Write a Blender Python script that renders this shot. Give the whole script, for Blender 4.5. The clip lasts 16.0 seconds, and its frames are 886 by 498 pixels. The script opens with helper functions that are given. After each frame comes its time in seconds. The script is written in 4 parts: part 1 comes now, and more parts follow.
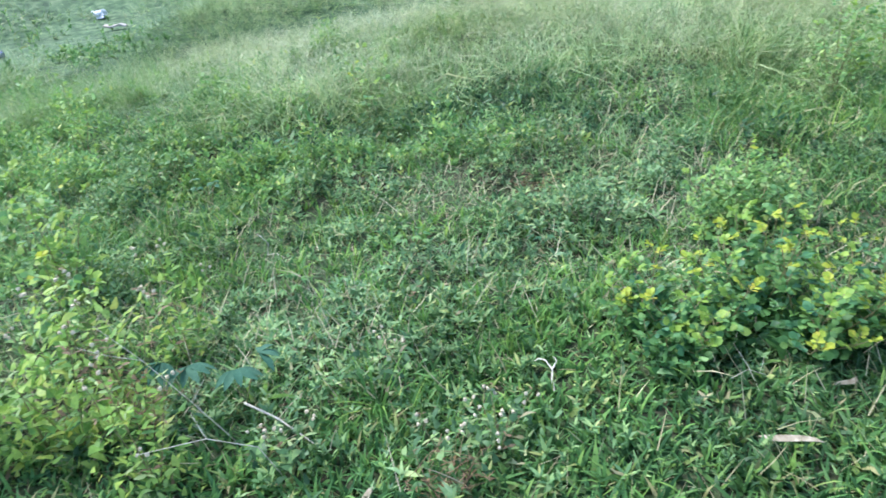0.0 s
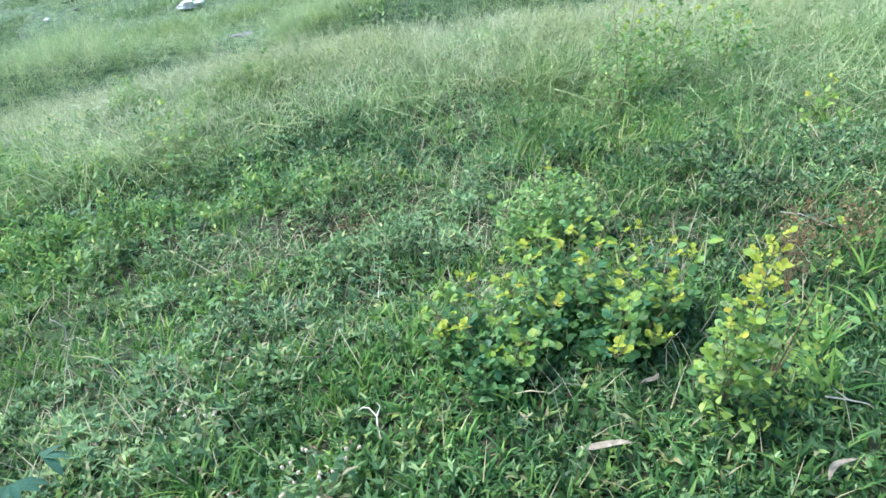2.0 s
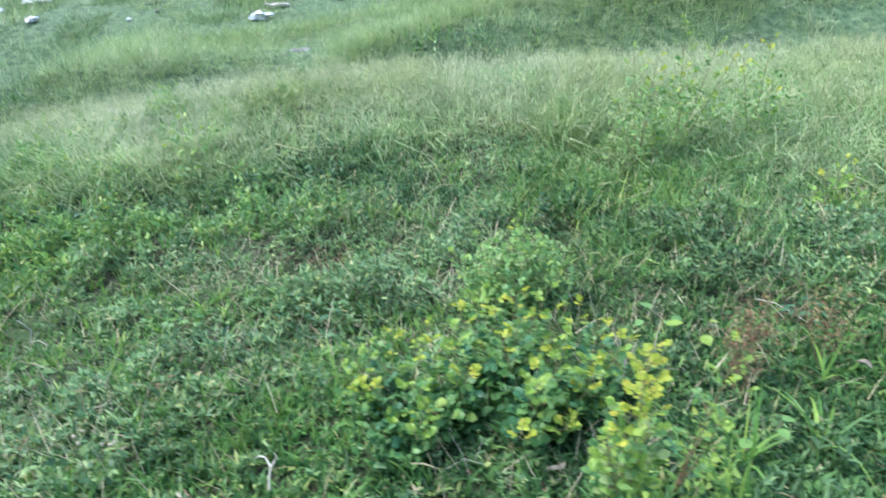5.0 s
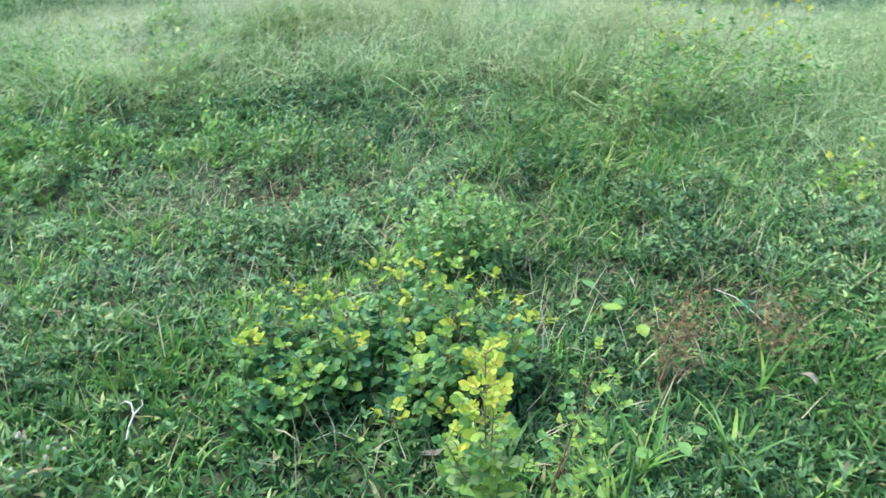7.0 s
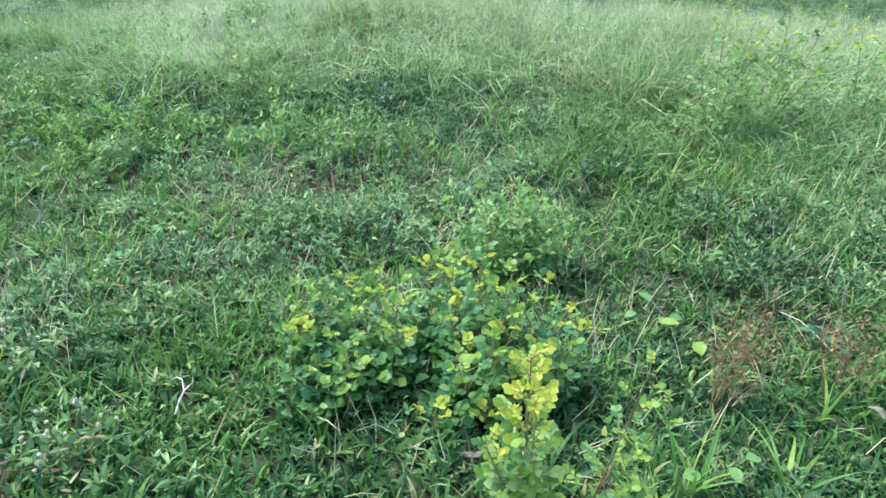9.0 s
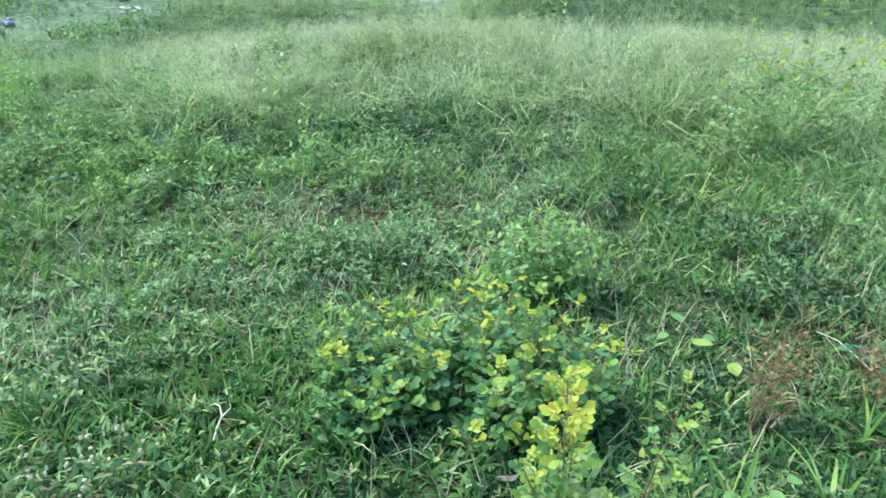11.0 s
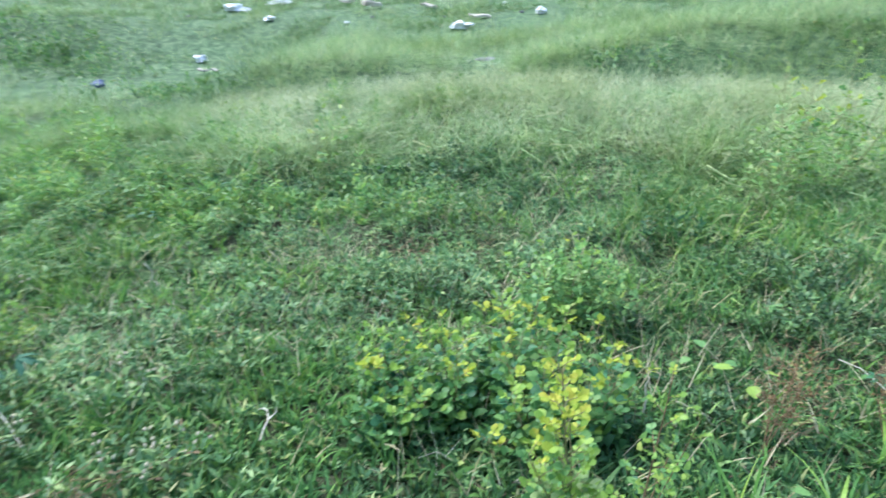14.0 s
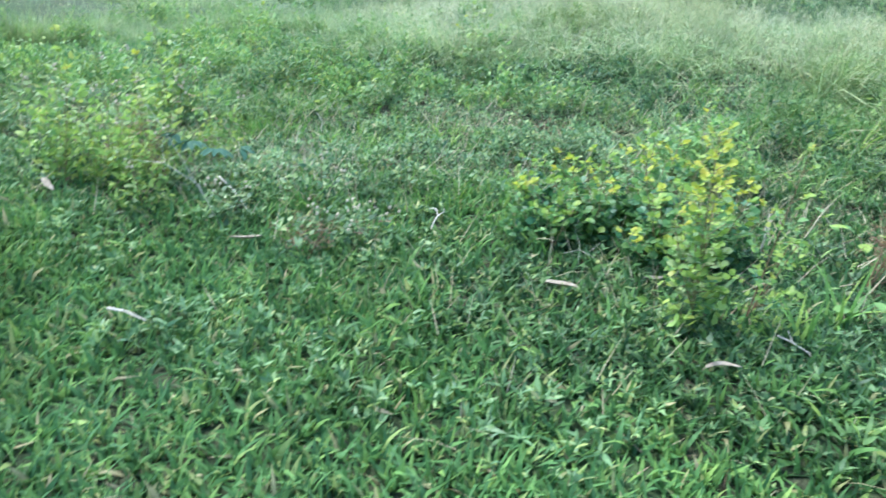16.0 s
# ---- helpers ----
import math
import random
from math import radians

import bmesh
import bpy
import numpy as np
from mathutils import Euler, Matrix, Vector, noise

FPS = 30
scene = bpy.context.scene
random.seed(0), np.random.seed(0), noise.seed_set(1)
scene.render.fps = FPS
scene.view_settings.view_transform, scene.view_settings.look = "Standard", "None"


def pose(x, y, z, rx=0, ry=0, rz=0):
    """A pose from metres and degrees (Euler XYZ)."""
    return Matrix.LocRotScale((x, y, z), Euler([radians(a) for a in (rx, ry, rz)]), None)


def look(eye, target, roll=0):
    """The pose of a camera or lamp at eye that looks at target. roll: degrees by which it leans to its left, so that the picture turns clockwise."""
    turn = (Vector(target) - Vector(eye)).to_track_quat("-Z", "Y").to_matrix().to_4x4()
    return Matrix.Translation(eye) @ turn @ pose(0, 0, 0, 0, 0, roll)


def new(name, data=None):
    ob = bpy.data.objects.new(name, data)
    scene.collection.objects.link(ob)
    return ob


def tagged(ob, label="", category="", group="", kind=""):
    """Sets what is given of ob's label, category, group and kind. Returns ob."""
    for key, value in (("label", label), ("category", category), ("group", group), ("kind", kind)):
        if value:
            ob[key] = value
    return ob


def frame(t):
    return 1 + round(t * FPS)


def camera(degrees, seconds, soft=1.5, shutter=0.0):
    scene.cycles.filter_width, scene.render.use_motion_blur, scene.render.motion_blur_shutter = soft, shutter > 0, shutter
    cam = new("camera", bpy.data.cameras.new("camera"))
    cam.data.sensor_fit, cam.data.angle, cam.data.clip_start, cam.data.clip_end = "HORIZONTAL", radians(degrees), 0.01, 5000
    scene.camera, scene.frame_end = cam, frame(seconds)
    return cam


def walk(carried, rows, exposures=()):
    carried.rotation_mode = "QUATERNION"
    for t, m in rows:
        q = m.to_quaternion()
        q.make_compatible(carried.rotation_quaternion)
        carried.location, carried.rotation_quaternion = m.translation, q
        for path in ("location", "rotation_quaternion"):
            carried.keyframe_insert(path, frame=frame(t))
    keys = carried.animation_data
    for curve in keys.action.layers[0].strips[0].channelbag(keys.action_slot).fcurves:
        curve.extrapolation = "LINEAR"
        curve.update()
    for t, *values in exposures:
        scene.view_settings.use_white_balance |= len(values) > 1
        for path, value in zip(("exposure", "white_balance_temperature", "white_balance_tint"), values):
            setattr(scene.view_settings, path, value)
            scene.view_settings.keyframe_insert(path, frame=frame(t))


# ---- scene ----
cam = camera(66.3, 16.0, soft=1.55, shutter=0.5)
PATH = [
    (0, (-0.107, 0.052, 1.263), (-0.193, 1.833, 0.357), -5.8),
    (0.1, (-0.099, 0.053, 1.261), (-0.158, 1.834, 0.356), -5.9),
    (0.2, (-0.082, 0.056, 1.257), (-0.082, 1.835, 0.353), -6.1),
    (0.3, (-0.062, 0.059, 1.252), (0.005, 1.837, 0.349), -6.3),
    (0.5, (-0.028, 0.064, 1.244), (0.155, 1.84, 0.343), -6.7),
    (1, (0.01, 0.05, 1.235), (0.219, 1.849, 0.387), -7.6),
    (1.5, (0.044, 0.067, 1.231), (0.363, 1.85, 0.383), -8.1),
    (2, (0.046, 0.087, 1.244), (0.388, 1.865, 0.395), -7.6),
    (2.5, (0.019, 0.097, 1.265), (0.254, 1.905, 0.443), -5.2),
    (3, (-0.004, 0.062, 1.271), (0.139, 1.918, 0.541), -3.5),
    (3.5, (-0.027, 0.04, 1.27), (0.127, 1.898, 0.546), -3.6),
    (4, (0.018, 0.072, 1.283), (0.284, 1.918, 0.558), -6.1),
    (4.5, (0.181, 0.102, 1.318), (0.44, 1.947, 0.592), -7.7),
    (5, (0.455, 0.091, 1.301), (0.633, 1.924, 0.521), -3.4),
    (5.2, (0.542, 0.104, 1.298), (0.703, 1.92, 0.476), -5.1),
    (7.3, (0.858, 0.268, 1.247), (0.837, 2.032, 0.305), 3.0),
    (7.5, (0.855, 0.27, 1.241), (0.786, 2.03, 0.293), 3.7),
    (8, (0.862, 0.269, 1.24), (0.766, 2.032, 0.3), 2.0),
    (8.5, (0.863, 0.271, 1.241), (0.75, 2.034, 0.303), 2.5),
    (10.8, (0.859, 0.254, 1.257), (0.678, 2.043, 0.381), -0.7),
    (11, (0.848, 0.248, 1.251), (0.648, 2.04, 0.384), -0.0),
    (11.5, (0.83, 0.244, 1.246), (0.603, 2.043, 0.403), 1.1),
    (12, (0.825, 0.254, 1.25), (0.583, 2.052, 0.409), 0.9),
    (12.5, (0.811, 0.257, 1.257), (0.563, 2.056, 0.42), 0.8),
    (13, (0.798, 0.259, 1.248), (0.508, 2.042, 0.39), 1.3),
    (13.5, (0.845, 0.211, 1.254), (0.585, 2.014, 0.428), -0.5),
    (14, (0.961, 0.063, 1.235), (0.582, 1.891, 0.518), -1.4),
    (14.5, (0.981, -0.073, 1.193), (0.359, 1.689, 0.481), -1.0),
    (15, (0.97, -0.23, 1.122), (0.363, 1.498, 0.317), 0.9),
    (15.5, (0.964, -0.388, 1.037), (0.38, 1.338, 0.212), 0.4),
    (16, (0.878, -0.503, 0.977), (0.27, 1.205, 0.132), 2.7),
]
walk(cam, [(t, look(eye, target, roll)) for t, eye, target, roll in PATH], exposures=((0.0, 1.59, 5900, 19), (3.0, 1.58, 5880, 19), (4.5, 1.5, 5880, 20), (5.0, 1.54, 5890, 19), (7.5, 1.58, 5990, 12), (13.0, 1.57, 5910, 13), (15.0, 1.66, 5880, 15), (16.0, 1.77, 5760, 18)))

# ---- world and light ----
world = bpy.data.worlds.new("sky")
scene.world = world
world.use_nodes = True
wt = world.node_tree
sky = wt.nodes.new("ShaderNodeTexSky")
sky.sky_type = 'NISHITA'
sky.sun_disc = False
sky.sun_elevation = radians(60)
sky.sun_rotation = radians(-65)
sky.air_density = 1.3
sky.dust_density = 1.0
wt.links.new(sky.outputs[0], wt.nodes["Background"].inputs[0])
wt.nodes["Background"].inputs[1].default_value = 0.126
sun_data = bpy.data.lights.new("sun", 'SUN')
sun_data.energy, sun_data.angle, sun_data.color = 2.6, radians(35), (1.0, 0.96, 0.9)
sun = new("sun", sun_data)
sun.matrix_world = look((-5.0, 5.2, 10.5), (0.5, 2.0, 0.0))


# ---- lie of the land ----
def bump(x, y, cx, cy, sx, sy, h):
    return h * np.exp(-((x - cx) / sx) ** 2 - ((y - cy) / sy) ** 2)


def step01(v, a, b):
    s = np.clip((v - a) / (b - a), 0, 1)
    return s * s * (3 - 2 * s)


LATTICE = np.random.RandomState(5).rand(256, 256)


def cloud(x, y, size, shift=0):
    """Smooth value noise, 0 to 1, with features of the given size."""
    u, v = np.asarray(x, float) / size + 57.3 + shift * 13.7, np.asarray(y, float) / size + 31.9 + shift * 7.1
    i, j = np.floor(u).astype(int), np.floor(v).astype(int)
    a, b = u - i, v - j
    a, b = a * a * (3 - 2 * a), b * b * (3 - 2 * b)
    p = lambda m, n: LATTICE[m % 256, n % 256]
    return (p(i, j) * (1 - a) + p(i + 1, j) * a) * (1 - b) + (p(i, j + 1) * (1 - a) + p(i + 1, j + 1) * a) * b


def ground_z(x, y):
    """Height of the bare ground."""
    x, y = np.asarray(x, float), np.asarray(y, float)
    z = 0.005 + 0.03 * 4 * np.tanh((x - 0.5) / 4) * step01(y, 1.5, 4.0)
    z = z + bump(x, y, 0.3, 5.9, 2.6, 1.3, 0.32) - bump(x, y, -3.7, 6.3, 1.5, 1.4, 0.13)
    z = z + 0.05 * step01(y + 0.1 * np.sin(x * 2.1), 3.95, 4.45) * (1 - step01(y, 5.2, 7.5)) * (1 - step01(np.abs(x - 0.5), 2.5, 4.5))
    z = z - bump(x, y, 0.6, 7.75, 4.5, 0.55, 0.08) + 0.42 * step01(y + 0.15 * np.sin(x * 1.7), 8.1, 9.5) * step01(x, -5.0, -2.6)
    z = z + bump(x, y, 3.6, 10.2, 3.0, 1.4, 0.25) - bump(x, y, -0.4, 9.6, 0.9, 1.2, 0.12) + bump(x, y, -9.4, 12.4, 2.4, 1.3, 0.7) + 0.2 * step01(y, 10.5, 13.0) + 0.42 * step01(y, 12.2, 14.5) * (1 - step01(x, -5.0, -2.6)) + 0.11 * np.clip(y - 12.5, 0, 40) + 0.5 * step01(-x - 0.3 * y, 3.5, 9)
    near = np.exp(-((x - 0.5) ** 2 + (y - 2) ** 2) / 60.0)
    z = z + (cloud(x, y, 0.33, 8) - 0.5) * 0.09 * near * step01(y - 0.2 * x, 1.7, 2.4)
    return z + (cloud(x, y, 0.5) - 0.5) * 0.045 * near + (cloud(x, y, 2.5, 2) - 0.5) * 0.16 * step01(y, 3.0, 7.0)


# ---- materials ----
def nodes_of(name):
    m = bpy.data.materials.new(name)
    m.use_nodes = True
    nt = m.node_tree
    return m, nt, nt.nodes["Principled BSDF"]


def ramp(nt, source, stops):
    r = nt.nodes.new("ShaderNodeValToRGB")
    els = r.color_ramp.elements
    while len(els) < len(stops):
        els.new(0.5)
    for e, (p, c) in zip(els, stops):
        e.position, e.color = p, (*c, 1)
    nt.links.new(source, r.inputs[0])
    return r.outputs[0]


def noise_node(nt, scale, detail=3.0, kind="Object"):
    tc = nt.nodes.new("ShaderNodeTexCoord")
    n = nt.nodes.new("ShaderNodeTexNoise")
    n.inputs["Scale"].default_value, n.inputs["Detail"].default_value = scale, detail
    nt.links.new(tc.outputs[kind], n.inputs["Vector"])
    return n.outputs["Fac"]


def blend(nt, mode, fac, a, b):
    m = nt.nodes.new("ShaderNodeMix")
    m.data_type, m.blend_type = 'RGBA', mode
    for socket, value in ((m.inputs[0], fac), (m.inputs[6], a), (m.inputs[7], b)):
        if hasattr(value, "is_output"):
            nt.links.new(value, socket)
        else:
            socket.default_value = value if isinstance(value, float) else (*value, 1)
    return m.outputs[2]


def leaf_material(name, stops, islands, gloss=0.42, thin=0.18, patch=0.9, patch_tint=(0.75, 0.8, 0.6), shine=0.24):
    """Thin living tissue: colour picked per blade or leaf, mottled, letting some light through."""
    m, nt, bsdf = nodes_of(name)
    if islands:
        source = nt.nodes.new("ShaderNodeNewGeometry").outputs["Random Per Island"]
    else:
        source = nt.nodes.new("ShaderNodeObjectInfo").outputs["Random"]
    base = ramp(nt, source, stops)
    big = ramp(nt, noise_node(nt, patch), [(0.35, (1, 1, 1)), (0.65, patch_tint)])
    base = blend(nt, 'MULTIPLY', 1.0, base, big)
    if islands:
        clump = ramp(nt, noise_node(nt, 5.5, 4.0), [(0.36, (1.18, 1.16, 1.1)), (0.5, (0.95, 0.96, 0.95)), (0.64, (0.66, 0.7, 0.68))])
        base = blend(nt, 'MULTIPLY', 1.0, base, clump)
    fine = ramp(nt, noise_node(nt, 90.0, 2.0), [(0.3, (0.8, 0.82, 0.8)), (0.7, (1.12, 1.1, 1.05))])
    base = blend(nt, 'MULTIPLY', 1.0, base, fine)
    nt.links.new(base, bsdf.inputs["Base Color"])
    bsdf.inputs["Roughness"].default_value = gloss
    bsdf.inputs["Specular IOR Level"].default_value = shine
    tr = nt.nodes.new("ShaderNodeBsdfTranslucent")
    nt.links.new(base, tr.inputs["Color"])
    mix = nt.nodes.new("ShaderNodeMixShader")
    mix.inputs[0].default_value = thin
    nt.links.new(bsdf.outputs[0], mix.inputs[1])
    nt.links.new(tr.outputs[0], mix.inputs[2])
    nt.links.new(mix.outputs[0], nt.nodes["Material Output"].inputs["Surface"])
    return m


def solid_material(name, colours, scale, rough=0.8, relief=0.3, detail=6.0):
    """Opaque mottled surface with fine relief."""
    m, nt, bsdf = nodes_of(name)
    f = noise_node(nt, scale, detail)
    base = ramp(nt, f, [(0.3 + 0.4 * i / max(1, len(colours) - 1), c) for i, c in enumerate(colours)])
    nt.links.new(base, bsdf.inputs["Base Color"])
    bsdf.inputs["Roughness"].default_value = rough
    b = nt.nodes.new("ShaderNodeBump")
    b.inputs["Strength"].default_value, b.inputs["Distance"].default_value = relief, 0.01
    nt.links.new(noise_node(nt, scale * 4, 4.0), b.inputs["Height"])
    nt.links.new(b.outputs[0], bsdf.inputs["Normal"])
    return m


# soil under the grass: brown earth, thatch, moss-green patches
SOIL, nt, bsdf = nodes_of("soil")
earth = ramp(nt, noise_node(nt, 26.0, 8.0), [(0.3, (0.016, 0.015, 0.01)), (0.55, (0.045, 0.039, 0.025)), (0.75, (0.1, 0.088, 0.06))])
moss = ramp(nt, noise_node(nt, 60.0, 5.0), [(0.3, (0.02, 0.05, 0.016)), (0.7, (0.06, 0.12, 0.04))])
soil = blend(nt, 'MIX', ramp(nt, noise_node(nt, 1.3, 4.0), [(0.38, (0.25, 0.25, 0.25)), (0.6, (0.9, 0.9, 0.9))]), earth, moss)
turf = ramp(nt, noise_node(nt, 8.0, 8.0), [(0.34, (0.04, 0.08, 0.042)), (0.5, (0.085, 0.155, 0.075)), (0.66, (0.16, 0.235, 0.12))])
spread = nt.nodes.new("ShaderNodeMapRange")
spread.inputs["From Min"].default_value, spread.inputs["From Max"].default_value = 5.5, 9.0
spread.inputs["To Max"].default_value = 0.8
axes = nt.nodes.new("ShaderNodeSeparateXYZ")
nt.links.new(nt.nodes.new("ShaderNodeTexCoord").outputs["Object"], axes.inputs[0])
nt.links.new(axes.outputs["Y"], spread.inputs["Value"])
nt.links.new(blend(nt, 'MIX', spread.outputs[0], soil, turf), bsdf.inputs["Base Color"])
bsdf.inputs["Roughness"].default_value = 0.95
bsdf.inputs["Specular IOR Level"].default_value = 0.2
b = nt.nodes.new("ShaderNodeBump")
b.inputs["Strength"].default_value, b.inputs["Distance"].default_value = 0.8, 0.03
nt.links.new(noise_node(nt, 40.0, 8.0), b.inputs["Height"])
nt.links.new(b.outputs[0], bsdf.inputs["Normal"])

LAWN = leaf_material("lawn_grass", [(0.0, (0.062, 0.165, 0.068)), (0.35, (0.1, 0.24, 0.082)), (0.68, (0.145, 0.31, 0.094)), (0.88, (0.225, 0.39, 0.105)), (0.95, (0.32, 0.39, 0.155)), (1.0, (0.38, 0.34, 0.21))], True, 0.6, 0.28, shine=0.16)
MEADOW = leaf_material("meadow_grass", [(0.0, (0.09, 0.2, 0.085)), (0.4, (0.16, 0.3, 0.12)), (0.75, (0.225, 0.385, 0.155)), (0.9, (0.32, 0.39, 0.19)), (1.0, (0.44, 0.4, 0.26))], True)
PALE = leaf_material("pale_grass", [(0.0, (0.21, 0.36, 0.16)), (0.45, (0.33, 0.48, 0.23)), (0.8, (0.44, 0.55, 0.29)), (1.0, (0.56, 0.54, 0.35))], True, 0.42, 0.3)
# pale seed colour, lifted further to put the haze over the mound into it
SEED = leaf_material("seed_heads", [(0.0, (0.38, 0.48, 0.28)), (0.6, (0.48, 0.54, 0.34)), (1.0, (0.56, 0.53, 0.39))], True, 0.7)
HERB = leaf_material("ground_herbs", [(0.0, (0.085, 0.195, 0.1)), (0.3, (0.15, 0.295, 0.135)), (0.65, (0.225, 0.385, 0.175)), (0.88, (0.31, 0.46, 0.2)), (0.95, (0.44, 0.53, 0.19)), (1.0, (0.44, 0.38, 0.26))], True, 0.45, 0.25)
LUSH = leaf_material("leafy_growth", [(0.0, (0.105, 0.25, 0.088)), (0.4, (0.18, 0.37, 0.12)), (0.75, (0.27, 0.46, 0.135)), (0.93, (0.38, 0.54, 0.145)), (1.0, (0.49, 0.53, 0.17))], True, 0.45, 0.34)
# weed green darkened to hold the shade under the overhanging long grass
SHADE_GREEN = leaf_material("deep_green_weeds", [(0.0, (0.025, 0.085, 0.045)), (0.5, (0.05, 0.14, 0.065)), (0.88, (0.095, 0.21, 0.09)), (1.0, (0.17, 0.26, 0.13))], True, 0.5, 0.2, shine=0.25)
ARCH = leaf_material("arching_grass", [(0.0, (0.075, 0.2, 0.08)), (0.45, (0.14, 0.31, 0.105)), (0.8, (0.23, 0.41, 0.13)), (0.94, (0.34, 0.46, 0.16)), (1.0, (0.46, 0.43, 0.27))], True, 0.42, 0.3)
STRAW = leaf_material("straw", [(0.0, (0.3, 0.25, 0.16)), (0.5, (0.45, 0.4, 0.28)), (1.0, (0.62, 0.56, 0.42))], True, 0.7, 0.15)
SHOOT = leaf_material("grass_shoots", [(0.0, (0.12, 0.28, 0.08)), (0.6, (0.2, 0.4, 0.09)), (1.0, (0.34, 0.5, 0.12))], True, 0.45, 0.35)
COARSE = leaf_material("coarse_grass", [(0.0, (0.03, 0.09, 0.036)), (0.4, (0.055, 0.145, 0.05)), (0.8, (0.095, 0.215, 0.066)), (0.94, (0.18, 0.32, 0.085)), (1.0, (0.3, 0.28, 0.16))], True, 0.5, 0.22, shine=0.25)
# darker copy of the herb greens; beside the thicket it stands for shade
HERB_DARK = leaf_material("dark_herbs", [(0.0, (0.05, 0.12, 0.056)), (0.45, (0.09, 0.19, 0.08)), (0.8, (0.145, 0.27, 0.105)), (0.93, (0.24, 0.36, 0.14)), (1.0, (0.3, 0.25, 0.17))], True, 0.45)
BUSH_LEAF = leaf_material("inner_leaves", [(0.0, (0.04, 0.13, 0.055)), (0.5, (0.085, 0.22, 0.08)), (0.9, (0.14, 0.31, 0.09)), (1.0, (0.26, 0.42, 0.09))], True, 0.42, 0.3)
GREY_LEAF = leaf_material("small_leaves", [(0.0, (0.15, 0.32, 0.12)), (0.5, (0.23, 0.42, 0.15)), (0.9, (0.33, 0.5, 0.17)), (1.0, (0.45, 0.54, 0.14))], True, 0.55, 0.38, shine=0.25)
LIME_SMALL = leaf_material("small_lime_leaves", [(0.0, (0.14, 0.3, 0.085)), (0.5, (0.25, 0.42, 0.1)), (0.9, (0.36, 0.5, 0.12)), (1.0, (0.46, 0.5, 0.12))], True, 0.45, 0.4)
BLADE = leaf_material("tuft_blades", [(0.0, (0.07, 0.19, 0.05)), (0.6, (0.15, 0.32, 0.07)), (1.0, (0.32, 0.47, 0.09))], False, 0.5, 0.35, 6.0, (0.8, 0.9, 0.75), 0.3)
LITTER = leaf_material("leaf_litter", [(0.0, (0.07, 0.05, 0.032)), (0.5, (0.15, 0.115, 0.075)), (1.0, (0.3, 0.25, 0.18))], True, 0.8, 0.05)
LEAF_DARK = leaf_material("leaf_dark", [(0.0, (0.045, 0.15, 0.075)), (1.0, (0.085, 0.23, 0.1))], False, 0.42, 0.3, 6.0, (0.8, 0.9, 0.75))
LEAF_MID = leaf_material("leaf_mid", [(0.0, (0.092, 0.235, 0.083)), (1.0, (0.2, 0.37, 0.113))], False, 0.42, 0.35, 6.0, (0.8, 0.9, 0.75))
LEAF_LIME = leaf_material("leaf_lime", [(0.0, (0.19, 0.35, 0.068)), (1.0, (0.32, 0.46, 0.085))], False, 0.45, 0.4, 6.0, (0.8, 0.93, 0.8))
LEAF_YELLOW = leaf_material("leaf_yellow", [(0.0, (0.32, 0.44, 0.06)), (0.7, (0.44, 0.5, 0.065)), (1.0, (0.52, 0.48, 0.075))], False, 0.55, 0.4, 6.0, (0.85, 0.95, 0.8), 0.25)
LEAF_PALE = leaf_material("leaf_pale", [(0.0, (0.22, 0.35, 0.14)), (1.0, (0.38, 0.49, 0.21))], False, 0.5, 0.35, 6.0)
LEAF_BROWN = leaf_material("leaf_brown", [(0.0, (0.16, 0.11, 0.065)), (1.0, (0.3, 0.22, 0.14))], False, 0.7, 0.2, 6.0)
LEAF_BLUE = leaf_material("leaf_blue", [(0.0, (0.05, 0.14, 0.095)), (1.0, (0.09, 0.19, 0.125))], False, 0.75, 0.25, 6.0, shine=0.1)
STEM = solid_material("green_stem", [(0.13, 0.14, 0.05), (0.2, 0.2, 0.08), (0.24, 0.15, 0.08)], 30.0, 0.7, 0.2)
RUST_LEAF = leaf_material("rusty_leaves", [(0.0, (0.14, 0.09, 0.042)), (0.5, (0.25, 0.165, 0.08)), (0.8, (0.36, 0.27, 0.14)), (1.0, (0.25, 0.33, 0.12))], True, 0.7, 0.25)
RUST = solid_material("rusty_stem", [(0.11, 0.072, 0.036), (0.19, 0.125, 0.062), (0.28, 0.2, 0.11)], 40.0, 0.9, 0.3)
BLEACHED = solid_material("bleached_wood", [(0.38, 0.355, 0.27), (0.5, 0.475, 0.38), (0.62, 0.6, 0.5)], 40.0, 0.8, 0.3)
BUFF = solid_material("dead_leaf", [(0.15, 0.13, 0.08), (0.24, 0.22, 0.15), (0.34, 0.32, 0.24)], 60.0, 0.8, 0.4)
FLUFF = solid_material("seed_fluff", [(0.48, 0.41, 0.28), (0.57, 0.5, 0.35), (0.66, 0.59, 0.44)], 120.0, 0.95, 0.4)
PLASTIC = solid_material("white_plastic", [(0.5, 0.53, 0.54), (0.66, 0.68, 0.69), (0.78, 0.79, 0.78)], 9.0, 0.45, 0.3)
BLUE_PLASTIC = solid_material("blue_plastic", [(0.03, 0.05, 0.16), (0.05, 0.08, 0.24)], 9.0, 0.45, 0.3)
RUBBLE = solid_material("rubble", [(0.1, 0.105, 0.1), (0.18, 0.18, 0.175), (0.28, 0.275, 0.265)], 12.0, 0.9, 0.6)
BOARD = solid_material("board", [(0.28, 0.24, 0.19), (0.4, 0.36, 0.3), (0.5, 0.46, 0.41)], 7.0, 0.8, 0.3)


# ---- building helpers ----
UP = np.array((0.0, 0.0, 1.0))

